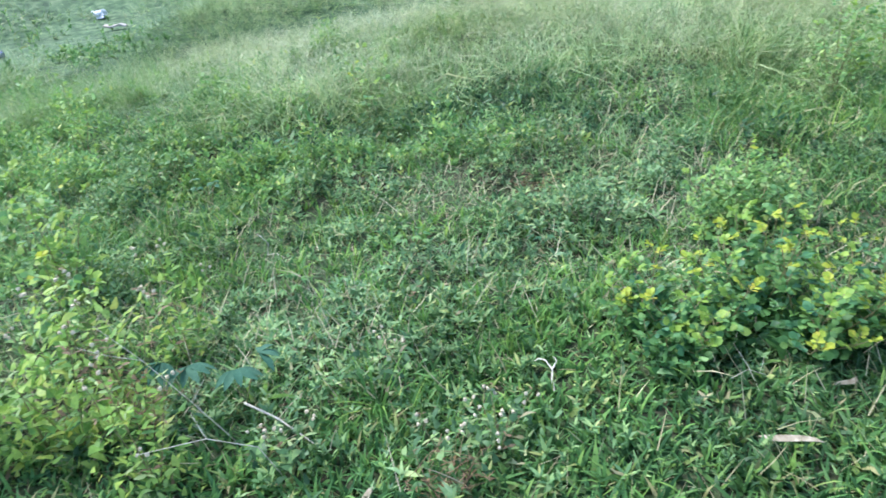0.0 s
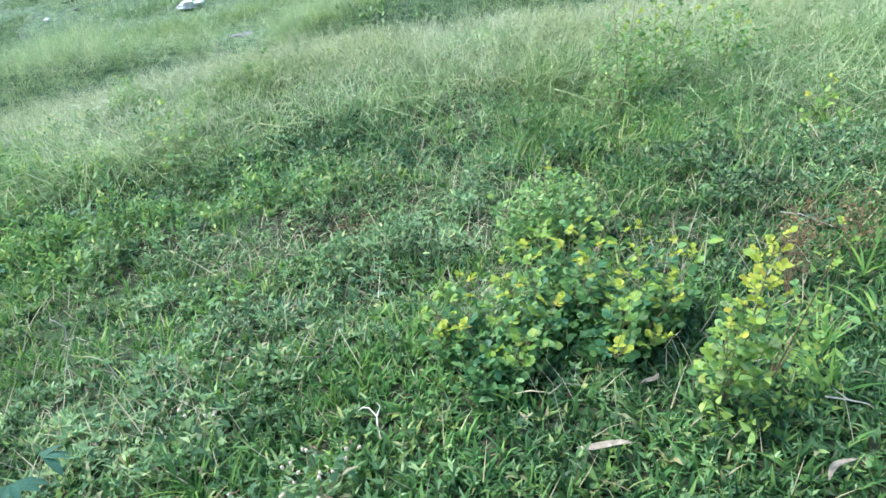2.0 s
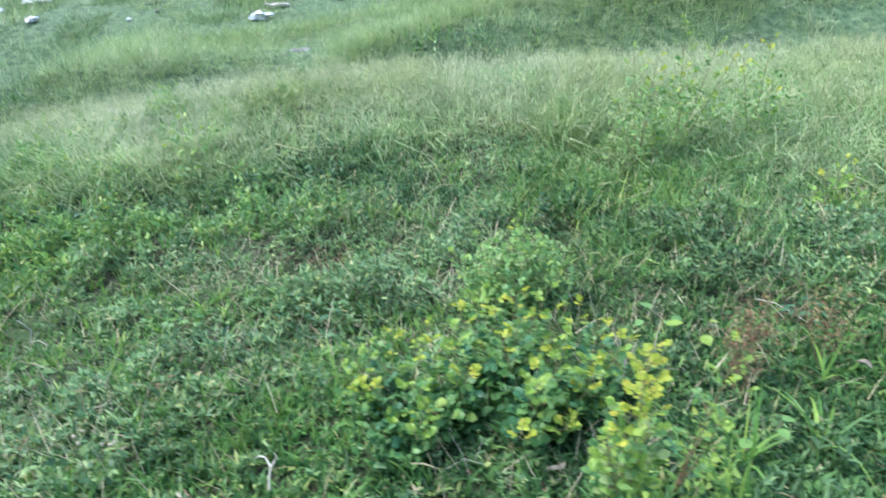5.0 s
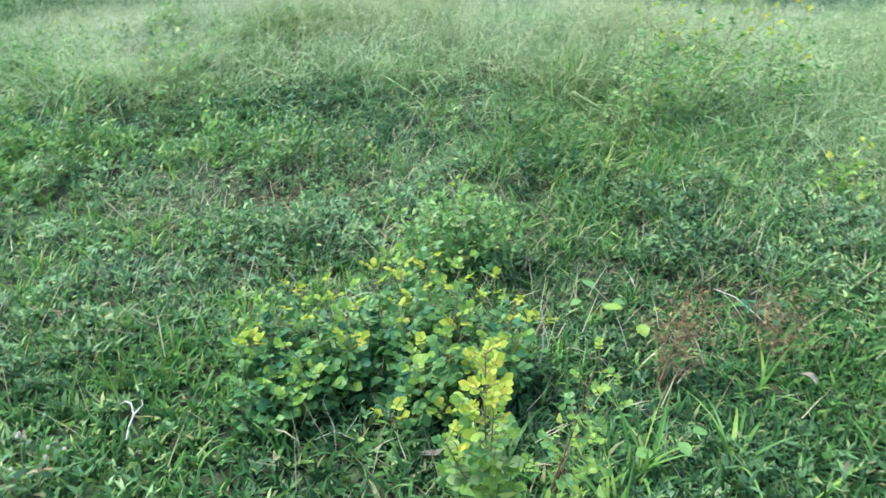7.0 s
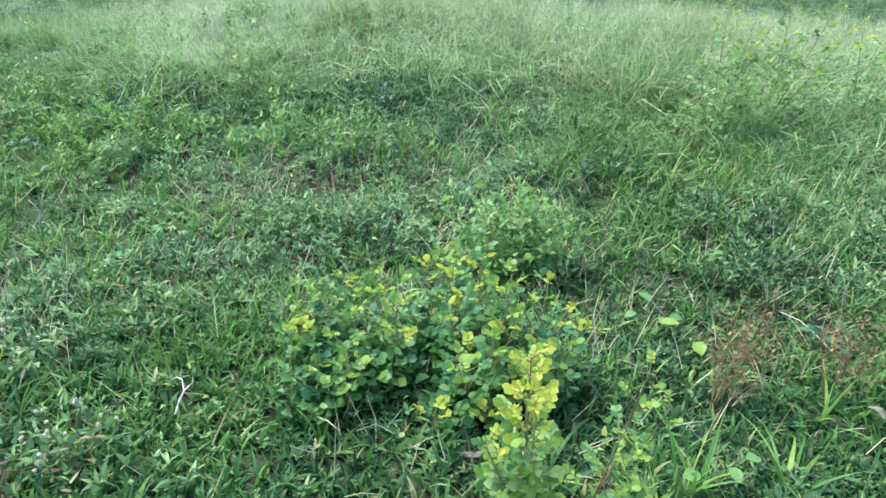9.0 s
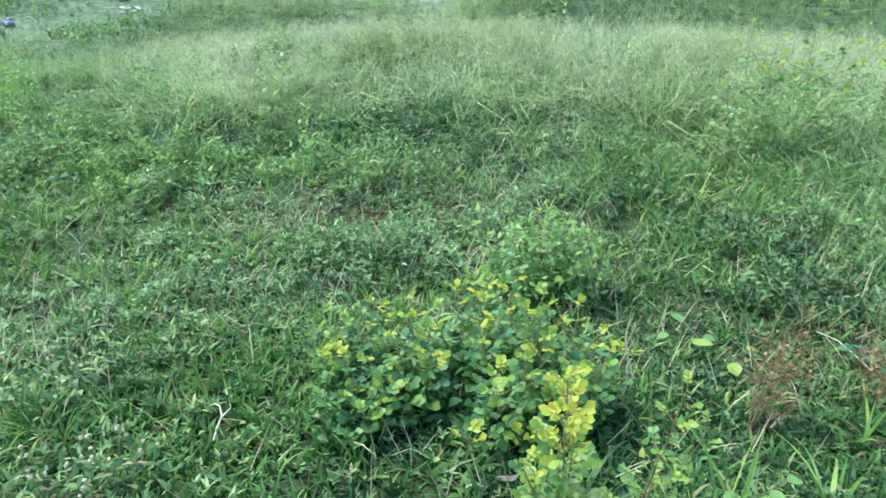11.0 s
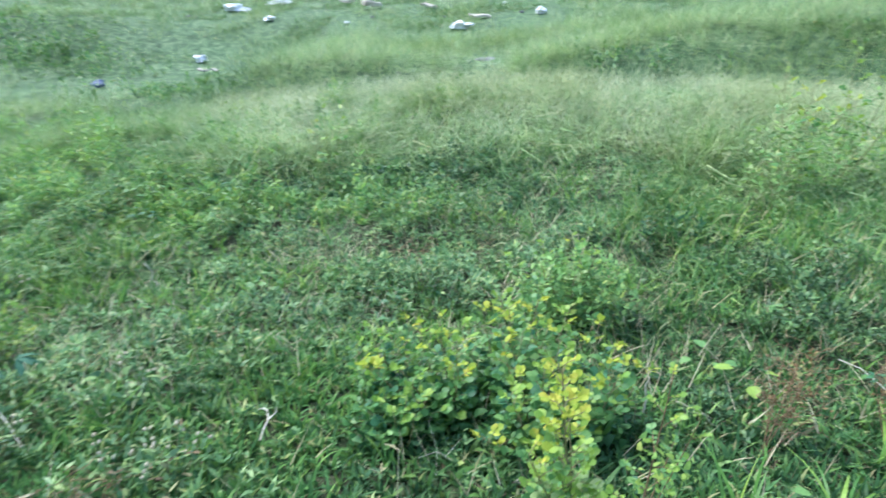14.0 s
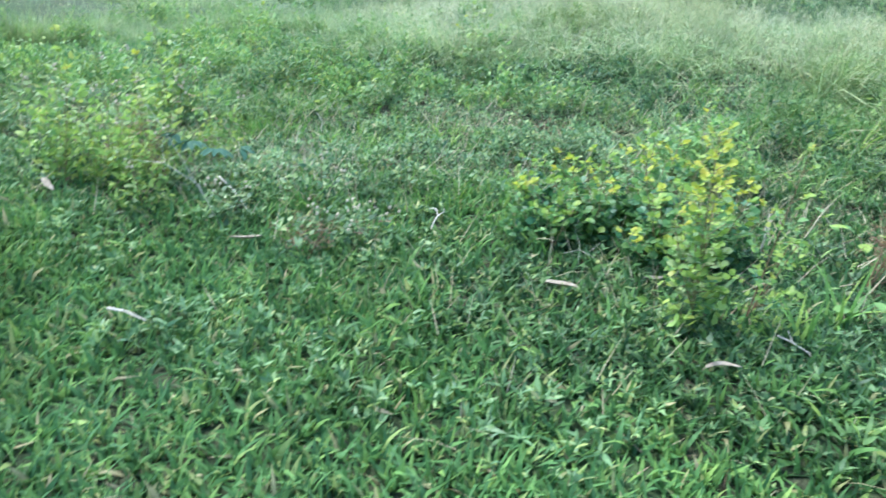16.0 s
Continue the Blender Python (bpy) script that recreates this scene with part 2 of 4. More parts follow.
def mesh_from_arrays(name, verts, quads, material, smooth=True):
    """One mesh out of numpy arrays of vertices and of four-cornered faces."""
    me = bpy.data.meshes.new(name)
    me.vertices.add(len(verts))
    me.vertices.foreach_set("co", np.ascontiguousarray(verts, np.float32).ravel())
    me.loops.add(quads.size)
    me.loops.foreach_set("vertex_index", np.ascontiguousarray(quads, np.int32).ravel())
    me.polygons.add(len(quads))
    me.polygons.foreach_set("loop_start", np.arange(0, quads.size, 4, dtype=np.int32))
    if smooth:
        me.polygons.foreach_set("use_smooth", np.ones(len(quads), bool))
    me.materials.append(material)
    me.update(calc_edges=True)
    return me


def part(name, mesh, parent, label="", m=None):
    ob = new(name, mesh)
    ob.parent = parent
    if m is not None:
        ob.matrix_local = m
    return tagged(ob, label)


def thing(name, place, label, category, group="", turn=0.0):
    ob = new(name)
    ob.empty_display_size = 0.05
    ob.matrix_world = pose(*place, 0, 0, turn)
    return tagged(ob, label, category, group)


def on_ground(x, y, sink=0.0):
    return (x, y, float(ground_z(x, y)) - sink)


def blades(rs, base, height, width, lean, bend, seg=3, belly=0.35, az=None):
    """Arching tapered blades. base: N x 3; the other sizes: one for each blade."""
    n = len(base)
    az = rs.uniform(0, 2 * math.pi, n) if az is None else az
    out = np.stack([np.cos(az), np.sin(az), np.zeros(n)], 1)
    twist = az + math.pi / 2 + rs.normal(0, 0.5, n)
    side = np.stack([np.cos(twist), np.sin(twist), rs.normal(0, 0.45, n)], 1)
    rows = []
    for k in range(seg + 1):
        t = k / seg
        along = lean * t + bend * t * t
        up = t * np.sqrt(np.clip(1 - 0.6 * (lean + bend * t) ** 2, 0.08, 1)) - 0.25 * bend * t ** 3
        mid = base + out * (height * along)[:, None] + np.array((0, 0, 1.0)) * (height * up)[:, None]
        w = width * (0.55 + 0.45 * math.sin(math.pi * min(1, (t + belly) / (1 + belly)))) * (1 - t ** 2.2) + 0.0004
        rows += [mid - side * (w / 2)[:, None], mid + side * (w / 2)[:, None]]
    verts = np.stack(rows, 1).reshape(-1, 3)
    first = np.arange(n)[:, None] * (2 * (seg + 1))
    quads = np.concatenate([first + np.array([[2 * k, 2 * k + 1, 2 * k + 3, 2 * k + 2]]) for k in range(seg)], 1).reshape(-1, 4)
    return verts, quads


def stuff(name, parts, material, label, category):
    """One object of uncountable pieces, out of (verts, quads) lots."""
    verts, quads, total = [], [], 0
    for v, q in parts:
        verts.append(v)
        quads.append(q + total)
        total += len(v)
    ob = new(name, mesh_from_arrays(name, np.concatenate(verts), np.concatenate(quads), material))
    return tagged(ob, label, category, kind="stuff")


def scatter(rs, count, x0, x1, y0, y1, keep=None):
    """Random footings on the ground in a rectangle, thinned by keep(x, y), 0 to 1."""
    x, y = rs.uniform(x0, x1, count), rs.uniform(y0, y1, count)
    if keep is not None:
        ok = rs.rand(count) < keep(x, y)
        x, y = x[ok], y[ok]
    return np.stack([x, y, ground_z(x, y) - 0.004], 1)


def tube(points, radii, sides=5):
    """Vertices and quads of a round stem along a line of points."""
    pts = np.asarray(points, float)
    tang = np.gradient(pts, axis=0)
    tang /= np.linalg.norm(tang, axis=1)[:, None] + 1e-9
    ref = np.array((0.31, 0.95, 0.08))
    u = np.cross(tang, ref)
    u /= np.linalg.norm(u, axis=1)[:, None] + 1e-9
    v = np.cross(tang, u)
    ang = np.arange(sides) * 2 * math.pi / sides
    ring = np.cos(ang)[None, :, None] * u[:, None, :] + np.sin(ang)[None, :, None] * v[:, None, :]
    verts = (pts[:, None, :] + ring * np.asarray(radii)[:, None, None]).reshape(-1, 3)
    quads = [(a * sides + i, a * sides + (i + 1) % sides, (a + 1) * sides + (i + 1) % sides, (a + 1) * sides + i)
             for a in range(len(pts) - 1) for i in range(sides)]
    return verts, np.array(quads)


def join(lots):
    verts, quads, total = [], [], 0
    for v, q in lots:
        verts.append(v)
        quads.append(q + total)
        total += len(v)
    return np.concatenate(verts), np.concatenate(quads)


def leaf_shape(name, length, width, widest, material, cup=0.12, droop=0.15, rows=5):
    """A leaf along +y from its stalk, folded a little on its midrib. widest: where along it is broadest."""
    verts, quads = [], []
    for k in range(rows + 1):
        t = k / rows
        s = t ** (math.log(0.5) / math.log(widest))
        w = width / 2 * max(0.02, math.sin(math.pi * s)) ** 0.7
        z = -droop * length * t * t
        verts += [(-w, t * length, z + cup * w * 1.6), (0, t * length, z), (w, t * length, z + cup * w * 1.6)]
    for k in range(rows):
        a = 3 * k
        quads += [(a, a + 1, a + 4, a + 3), (a + 1, a + 2, a + 5, a + 4)]
    return mesh_from_arrays(name, np.array(verts), np.array(quads), material)


def rounded_lump(name, size, material, seed, rough=0.25, detail=2):
    """An uneven boulder-like or crumpled mass, resting on z = 0."""
    bm = bmesh.new()
    bmesh.ops.create_icosphere(bm, subdivisions=detail, radius=0.5)
    for v in bm.verts:
        n = noise.noise(v.co * 2.3 + Vector((seed * 3.1, seed, 0))) + 0.5 * noise.noise(v.co * 6 + Vector((0, seed, seed)))
        v.co *= 1 + rough * n
        v.co.x, v.co.y, v.co.z = v.co.x * size[0], v.co.y * size[1], (max(v.co.z, -0.3) + 0.3) * size[2]
    me = bpy.data.meshes.new(name)
    bm.to_mesh(me)
    bm.free()
    me.materials.append(material)
    return me


# ---- ground ----
def grade(n, reach, fine):
    s = np.linspace(-1, 1, n)
    k = math.asinh(reach / fine)
    return fine * np.sinh(s * k)


gx, gy = np.meshgrid(0.5 + grade(201, 2500.0, 1.2), 3.0 + grade(201, 2500.0, 1.2))
gz = ground_z(gx, gy)
gv = np.stack([gx, gy, gz], 2).reshape(-1, 3)
idx = np.arange(201 * 201).reshape(201, 201)
gq = np.stack([idx[:-1, :-1], idx[:-1, 1:], idx[1:, 1:], idx[1:, :-1]], 2).reshape(-1, 4)
ground = tagged(new("ground", mesh_from_arrays("ground", gv, gq, SOIL)), "uneven brown earth with mossy green thatch under the weeds", "ground", kind="structure")

# ---- grass and herbs ----
rs = np.random.RandomState(11)


def bare(x, y):
    """1 on worn, bare spots, 0 elsewhere."""
    spots = bump(x, y, -0.38, 2.84, 0.28, 0.1, 0.85) + bump(x, y, -1.15, 2.75, 0.12, 0.08, 0.4) + bump(x, y, 1.5, 3.22, 0.35, 0.12, 0.8) + bump(x, y, 1.95, 2.25, 0.35, 0.12, 0.4) + bump(x, y, 1.75, 1.72, 0.25, 0.1, 0.4) + bump(x, y, 2.3, 2.5, 0.3, 0.12, 0.4) + bump(x, y, 0.62, 1.5, 0.26, 0.1, 0.5) + bump(x, y, 0.2, 3.1, 0.2, 0.1, 0.4)
    return np.clip(spots + step01(cloud(x, y, 0.25, 4), 0.75, 0.92) * 0.6 * step01(y, 0.9, 1.6), 0, 1)


def lush(x, y):
    """1 where the broad lawn grass rules: the strip nearest the walker."""
    return 1 - step01(y - 0.15 * (x - 0.5) + (cloud(x, y, 0.6, 6) - 0.5) * 0.6, 1.2, 2.3)


def sprout(base, count, spread=0.004):
    """Each footing repeated count times, with a compass direction for every blade, so that blades fan out of one shoot."""
    n = len(base)
    b = np.repeat(base, count, 0)
    b[:, :2] += rs.normal(0, spread, (n * count, 2))
    az = np.repeat(rs.uniform(0, 2 * math.pi, n), count) + np.tile(np.arange(count) * 2 * math.pi / count, n) + rs.normal(0, 0.35, n * count)
    return b, az


def lot(base, h, hs, w, ws, lean, bend, seg=3, belly=0.35, az=None):
    n = len(base)
    return blades(rs, base, np.clip(rs.normal(h, hs, n), h * 0.35, h * 2.2), np.clip(rs.normal(w, ws, n), w * 0.4, w * 2),
                  rs.uniform(0.05, lean, n), rs.uniform(0, bend, n), seg, belly, az)


def heart(x, y):
    """1 round the walker, fading to 0 some metres off with a ragged edge."""
    r = np.hypot((x - 0.5) / 1.25, y - 1.0) + (cloud(x, y, 0.7, 51) - 0.5) * 0.9
    return 1 - step01(r, 1.7, 2.6)


def coarse(x, y):
    """1 in the patch of darker, coarser grass beside the thicket."""
    return step01(np.clip(bump(x, y, 1.55, 1.3, 0.75, 0.55, 1.3) + bump(x, y, 0.78, 1.28, 0.55, 0.36, 1.05) + (cloud(x, y, 0.4, 71) - 0.5) * 0.5, 0, 1), 0.35, 0.75)


near = scatter(rs, 270000, -3.2, 4.2, -1.9, 3.4, lambda x, y: (1 - 0.88 * coarse(x, y)) * heart(x, y) * (0.16 + 0.84 * lush(x, y)) * (1 - 0.85 * bare(x, y)))
outer = scatter(rs, 22000, -8.0, 9.0, -7.0, 5.0, lambda x, y: (1 - heart(x, y)) * (1 - step01(np.hypot(x - 0.5, y), 5.0, 8.5)) * (1 - step01(y, 2.0, 3.0) * (np.abs(x) < 4.5)))
near_long = scatter(rs, 20000, -2.6, 3.6, -1.4, 2.9, lambda x, y: heart(x, y) * (0.4 + 0.6 * lush(x, y)) * cloud(x, y, 0.4, 9) * (1 - bare(x, y)))
near, near_az = sprout(near[::4], 4)
stuff("lawn_grass", [lot(near, 0.049, 0.013, 0.0112, 0.0026, 0.8, 0.65, 2, az=near_az), lot(near_long, 0.07, 0.016, 0.012, 0.003, 0.5, 0.8, 4), lot(outer, 0.07, 0.02, 0.012, 0.003, 0.95, 0.8, 2)],
      LAWN, "dense lush green broad-bladed grass over damp earth", "grass")


rough, rough_az = sprout(scatter(rs, 6200, 0.0, 2.8, 0.4, 2.2, lambda x, y: coarse(x, y) * (1 - 0.9 * bare(x, y))), 5)
under = scatter(rs, 24000, 0.2, 2.9, 1.2, 3.3, lambda x, y: (1 - 0.85 * bare(x, y)) * step01(x - 0.25 * (y - 2.0), 0.7, 1.2))
stuff("coarse_grass", [lot(under, 0.042, 0.012, 0.006, 0.0015, 1.0, 0.7, 2), lot(rough, 0.05, 0.015, 0.0115, 0.003, 1.05, 0.8, 3, az=rough_az)], COARSE, "dark green coarse grass with long broad blades", "grass")


def tall_zone(x, y):
    edge = 4.1 + 0.22 * np.sin(x * 1.3 + 0.6) - 0.12 * np.clip(x - 1.2, 0, 3) - 0.5 * np.clip(x - 1.7, 0, 2) + (cloud(x, y, 0.6, 31) - 0.5) * 0.7
    return step01(y, edge, edge + 0.35) * (1 - step01(y, 7.2, 8.4)) * (1 - step01(-x - 0.45 * (y - 4), 0.95, 1.9))


def tussock(x, y):
    """1 on the hummocks of longer grass towards the long-grass edge."""
    return np.clip(step01(y + 0.35 * (x - 1.0), 2.9, 3.8) * step01(cloud(x, y, 0.55, 17), 0.35, 0.7), 0, 1) * (1 - np.clip(bump(x, y, 1.5, 3.2, 0.34, 0.16, 1), 0, 1))


mid = scatter(rs, 120000, -5.0, 5.0, 1.5, 7.6, lambda x, y: (1 - 0.7 * tall_zone(x, y)) * (1 - 0.75 * lush(x, y)) * (1 - 0.85 * bare(x, y)) * (0.3 + 0.7 * cloud(x, y, 0.4, 3)))
n = len(mid)
mh = (0.06 + 0.11 * np.maximum(tussock(mid[:, 0], mid[:, 1]), 0.8 * step01(mid[:, 1], 4.4, 5.2))) * rs.uniform(0.5, 1.4, n)
shoots, shoot_az = sprout(scatter(rs, 4200, -3.0, 3.4, 1.7, 4.4, lambda x, y: step01(cloud(x, y, 0.3, 61), 0.4, 0.8) * (1 - 0.85 * step01(x - 0.25 * (y - 2.0), 0.8, 1.3) * (1 - step01(y, 2.4, 3.1)))), 5)
n2 = len(shoots)
stuff("grass_shoots", [blades(rs, shoots, rs.uniform(0.04, 0.12, n2), rs.uniform(0.004, 0.009, n2), rs.uniform(0.05, 0.6, n2), rs.uniform(0.0, 0.6, n2), 3, az=shoot_az)],
      SHOOT, "fresh bright green grass shoots standing among herbs", "grass")
stuff("meadow_grass", [blades(rs, mid, mh, rs.uniform(0.003, 0.007, n), rs.uniform(0.1, 1.05, n), rs.uniform(0, 0.9, n), 2)],
      MEADOW, "mixed dull green and strawy grass of ankle height", "grass")


def herb_leaves(base, size, rise, wide=0.62, count=6, storeys=False):
    """Rosettes of small leaves; with storeys, leaves up a short upright stem."""
    n = len(base)
    b, az = sprout(base, count, 0.002)
    lift = np.repeat(rs.uniform(0.3, 1.0, n) * rise, count)
    if storeys:
        lift = lift * np.tile(np.linspace(0.25, 1.0, count), n)
        az = az + np.tile(np.arange(count) * 1.3, n)
    b[:, 2] += lift
    s = np.repeat(np.clip(rs.normal(size, size * 0.3, n), size * 0.5, size * 1.8), count) * rs.uniform(0.7, 1.2, n * count)
    return blades(rs, b, s, s * wide, rs.uniform(0.5, 1.15, n * count), rs.uniform(-0.2, 0.4, n * count), 2, 0.1, az)


def mound(x, y):
    """Height, 0 to 1, of the cushions that the herbs grow in."""
    return 0.55 * cloud(x, y, 0.34, 12) + 0.45 * cloud(x, y, 0.13, 13)


herbs = scatter(rs, 258000, -4.0, 3.8, 0.5, 4.6, lambda x, y: (0.22 + 0.78 * (1 - lush(x, y))) * (0.1 + 0.9 * step01(mound(x, y), 0.36, 0.56)) * (1 - 0.8 * bare(x, y)) * (1 - 0.7 * step01(y + 0.3 * x, 3.2, 4.0) * step01(x, -0.2, 0.5)))
herb_rise = 0.012 + 0.13 * step01(mound(herbs[:, 0], herbs[:, 1]), 0.4, 0.78) * (0.6 + 0.4 * step01(herbs[:, 1], 1.8, 2.6))


def leafy(x, y):
    """Knee-deep leafy growth on the slope beside the long grass, in separate clumps."""
    return (step01(-x + 0.5 * (y - 3.4), 0.7, 1.7) + 0.7 * step01(0.6 - x, 0.0, 0.5) * step01(y, 3.3, 3.7) * (1 - step01(y, 4.2, 4.6))) * step01(y, 2.0, 2.9) * (1 - step01(y, 6.0, 7.0)) * step01(0.7 * cloud(x, y, 0.42, 15) + 0.5 * cloud(x, y, 0.15, 16), 0.42, 0.75)


clumps = scatter(rs, 250000, -5.5, 0.8, 2.0, 7.0, leafy)
clump_rise = 0.05 + 0.3 * step01(0.6 * cloud(clumps[:, 0], clumps[:, 1], 0.42, 15) + 0.5 * cloud(clumps[:, 0], clumps[:, 1], 0.15, 16), 0.5, 0.95)
# herbs on the thicket's shade side get the darker copy: shade by colour
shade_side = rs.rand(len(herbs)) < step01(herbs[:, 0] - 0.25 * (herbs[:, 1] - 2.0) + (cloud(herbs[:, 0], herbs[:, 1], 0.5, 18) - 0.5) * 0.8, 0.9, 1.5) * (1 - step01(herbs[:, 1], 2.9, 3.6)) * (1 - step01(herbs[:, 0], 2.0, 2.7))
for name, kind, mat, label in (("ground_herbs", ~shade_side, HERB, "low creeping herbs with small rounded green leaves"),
                               ("dark_herbs", shade_side, HERB_DARK, "low creeping herbs beside the thicket, coloured darker for its shade side")):
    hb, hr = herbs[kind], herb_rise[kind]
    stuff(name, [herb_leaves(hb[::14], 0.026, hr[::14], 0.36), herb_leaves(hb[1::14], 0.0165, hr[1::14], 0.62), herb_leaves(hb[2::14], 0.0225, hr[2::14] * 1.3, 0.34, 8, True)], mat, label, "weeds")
stuff("leafy_growth", [herb_leaves(clumps[::12], 0.027, clump_rise[::12], 0.4, 9, True), herb_leaves(clumps[4::18], 0.029, clump_rise[4::18] * 1.1, 0.52, 8, True)], LUSH, "light green leafy weeds in rounded clumps on the slope", "weeds")

def shade_belt(x, y):
    """1 along the foot of the long grass and in a few hollows of the slope, where dark weeds stand for shade."""
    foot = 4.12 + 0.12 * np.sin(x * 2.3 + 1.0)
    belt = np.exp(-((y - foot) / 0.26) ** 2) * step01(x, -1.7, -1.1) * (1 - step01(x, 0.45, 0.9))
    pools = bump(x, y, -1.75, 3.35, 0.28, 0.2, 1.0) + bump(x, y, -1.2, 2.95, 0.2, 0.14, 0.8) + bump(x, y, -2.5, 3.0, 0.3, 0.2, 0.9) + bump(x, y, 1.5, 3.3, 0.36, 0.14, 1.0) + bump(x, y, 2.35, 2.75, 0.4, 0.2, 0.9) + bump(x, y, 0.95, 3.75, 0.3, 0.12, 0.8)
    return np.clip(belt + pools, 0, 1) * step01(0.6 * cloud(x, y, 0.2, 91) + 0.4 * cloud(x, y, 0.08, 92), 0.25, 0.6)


shaded = scatter(rs, 30000, -3.2, 3.0, 2.5, 4.9, shade_belt)
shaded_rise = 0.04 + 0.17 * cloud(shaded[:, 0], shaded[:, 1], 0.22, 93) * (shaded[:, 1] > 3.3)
stuff("deep_green_weeds", [herb_leaves(shaded[::3], 0.03, shaded_rise[::3], 0.42, 9, True)], SHADE_GREEN, "deep green leafy weeds, darkened for shade, along the foot of the long grass", "weeds")


def arching(x, y):
    """1 in the clumps of long bright grass on both sides of the short-grass hollow."""
    side = step01(x + 0.3 * (y - 3.0), 0.9, 1.5) * step01(y + 0.2 * (x - 1.0), 2.55, 3.1) + step01(-x + 0.5 * (y - 3.2), 0.8, 1.6) * step01(y, 2.3, 2.9) * 0.7 + 0.55 * step01(y, 3.9, 4.2) * step01(x, -1.4, -0.9)
    return np.clip(side, 0, 1) * (1 - step01(y, 4.7, 5.4)) * step01(0.6 * cloud(x, y, 0.36, 95) + 0.4 * cloud(x, y, 0.12, 96), 0.4, 0.7) * (1 - 0.8 * np.clip(bump(x, y, 1.5, 3.22, 0.36, 0.16, 1) + bump(x, y, 2.3, 2.9, 0.4, 0.28, 1), 0, 1))


arch, arch_az = sprout(scatter(rs, 19000, -4.2, 4.6, 2.3, 5.4, arching), 5, 0.01)
an = len(arch)
stuff("arching_grass", [blades(rs, arch, rs.uniform(0.07, 0.2, an), rs.uniform(0.004, 0.0085, an), rs.uniform(0.1, 0.75, an), rs.uniform(0.1, 0.9, an), 2, az=arch_az)], ARCH, "long bright green arching grass in loose clumps", "grass")

straw = scatter(rs, 50000, -3.0, 4.0, -0.4, 4.6, lambda x, y: 0.35 * np.clip((1 - 0.97 * lush(x, y)) + bump(x, y, -0.45, 1.75, 0.4, 0.3, 1.8) + bump(x, y, 0.65, 1.05, 0.6, 0.35, 0.9), 0, 2.5) * (0.25 + 0.75 * np.clip(bare(x, y) + cloud(x, y, 0.5, 21) ** 2, 0, 1)))
sn = len(straw)
straw[:, 2] += rs.uniform(0.005, 0.06, sn)
stuff("straw", [blades(rs, straw, rs.uniform(0.04, 0.14, sn), rs.uniform(0.0018, 0.0038, sn), rs.uniform(0.45, 1.0, sn), rs.uniform(-0.1, 0.2, sn), 2)],
      STRAW, "dry bleached grass stalks lying among the green", "straw")

litter = scatter(rs, 60000, -4.0, 4.0, 0.2, 5.0, lambda x, y: (1 - 0.7 * lush(x, y)) * (0.25 + 0.75 * np.clip(bare(x, y) * 1.8, 0, 1)))
ln = len(litter)
litter[:, 2] += rs.uniform(0.002, 0.014, ln)
stuff("leaf_litter", [blades(rs, litter, rs.uniform(0.012, 0.045, ln), rs.uniform(0.003, 0.01, ln), rs.uniform(0.9, 1.1, ln), rs.uniform(-0.1, 0.2, ln), 1)],
      LITTER, "brown and grey scraps of dead leaves on bare earth", "leaf litter")


tall = scatter(rs, 145000, -5.0, 6.5, 2.6, 8.4, lambda x, y: tall_zone(x, y) * (0.35 + 0.65 * cloud(x, y, 0.45, 33)))
n = len(tall)
th = (0.12 + 0.09 * (1 - step01(tall[:, 1], 4.5, 5.3)) + 0.15 * cloud(tall[:, 0], tall[:, 1], 0.5, 34)) * rs.uniform(0.6, 1.5, n)
stuff("tall_grass", [blades(rs, tall, th, rs.uniform(0.003, 0.0065, n), rs.uniform(0.1, 0.95, n), rs.uniform(0.1, 1.0, n), 2)],
      PALE, "shin-high pale green grass bending on a low mound", "grass")
# these pale heads also stand in for haze over the long grass
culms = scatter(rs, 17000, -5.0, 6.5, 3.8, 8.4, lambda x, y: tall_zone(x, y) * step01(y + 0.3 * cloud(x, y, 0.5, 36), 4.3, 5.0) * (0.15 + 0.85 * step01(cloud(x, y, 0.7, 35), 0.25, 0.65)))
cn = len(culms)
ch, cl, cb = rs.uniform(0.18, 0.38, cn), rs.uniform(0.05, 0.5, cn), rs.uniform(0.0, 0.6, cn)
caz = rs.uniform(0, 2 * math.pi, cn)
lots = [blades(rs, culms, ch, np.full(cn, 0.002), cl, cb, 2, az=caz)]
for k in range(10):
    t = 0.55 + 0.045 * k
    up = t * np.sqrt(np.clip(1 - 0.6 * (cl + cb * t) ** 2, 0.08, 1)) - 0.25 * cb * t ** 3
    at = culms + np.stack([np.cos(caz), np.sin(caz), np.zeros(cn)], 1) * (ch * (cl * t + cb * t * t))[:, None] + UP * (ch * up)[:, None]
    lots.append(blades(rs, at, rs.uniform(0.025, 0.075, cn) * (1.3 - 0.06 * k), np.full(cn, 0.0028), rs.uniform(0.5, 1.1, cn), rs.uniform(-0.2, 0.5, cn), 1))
stuff("grass_seed_heads", lots, SEED, "feathery pale seed heads above the tall grass, standing for haze too", "grass")

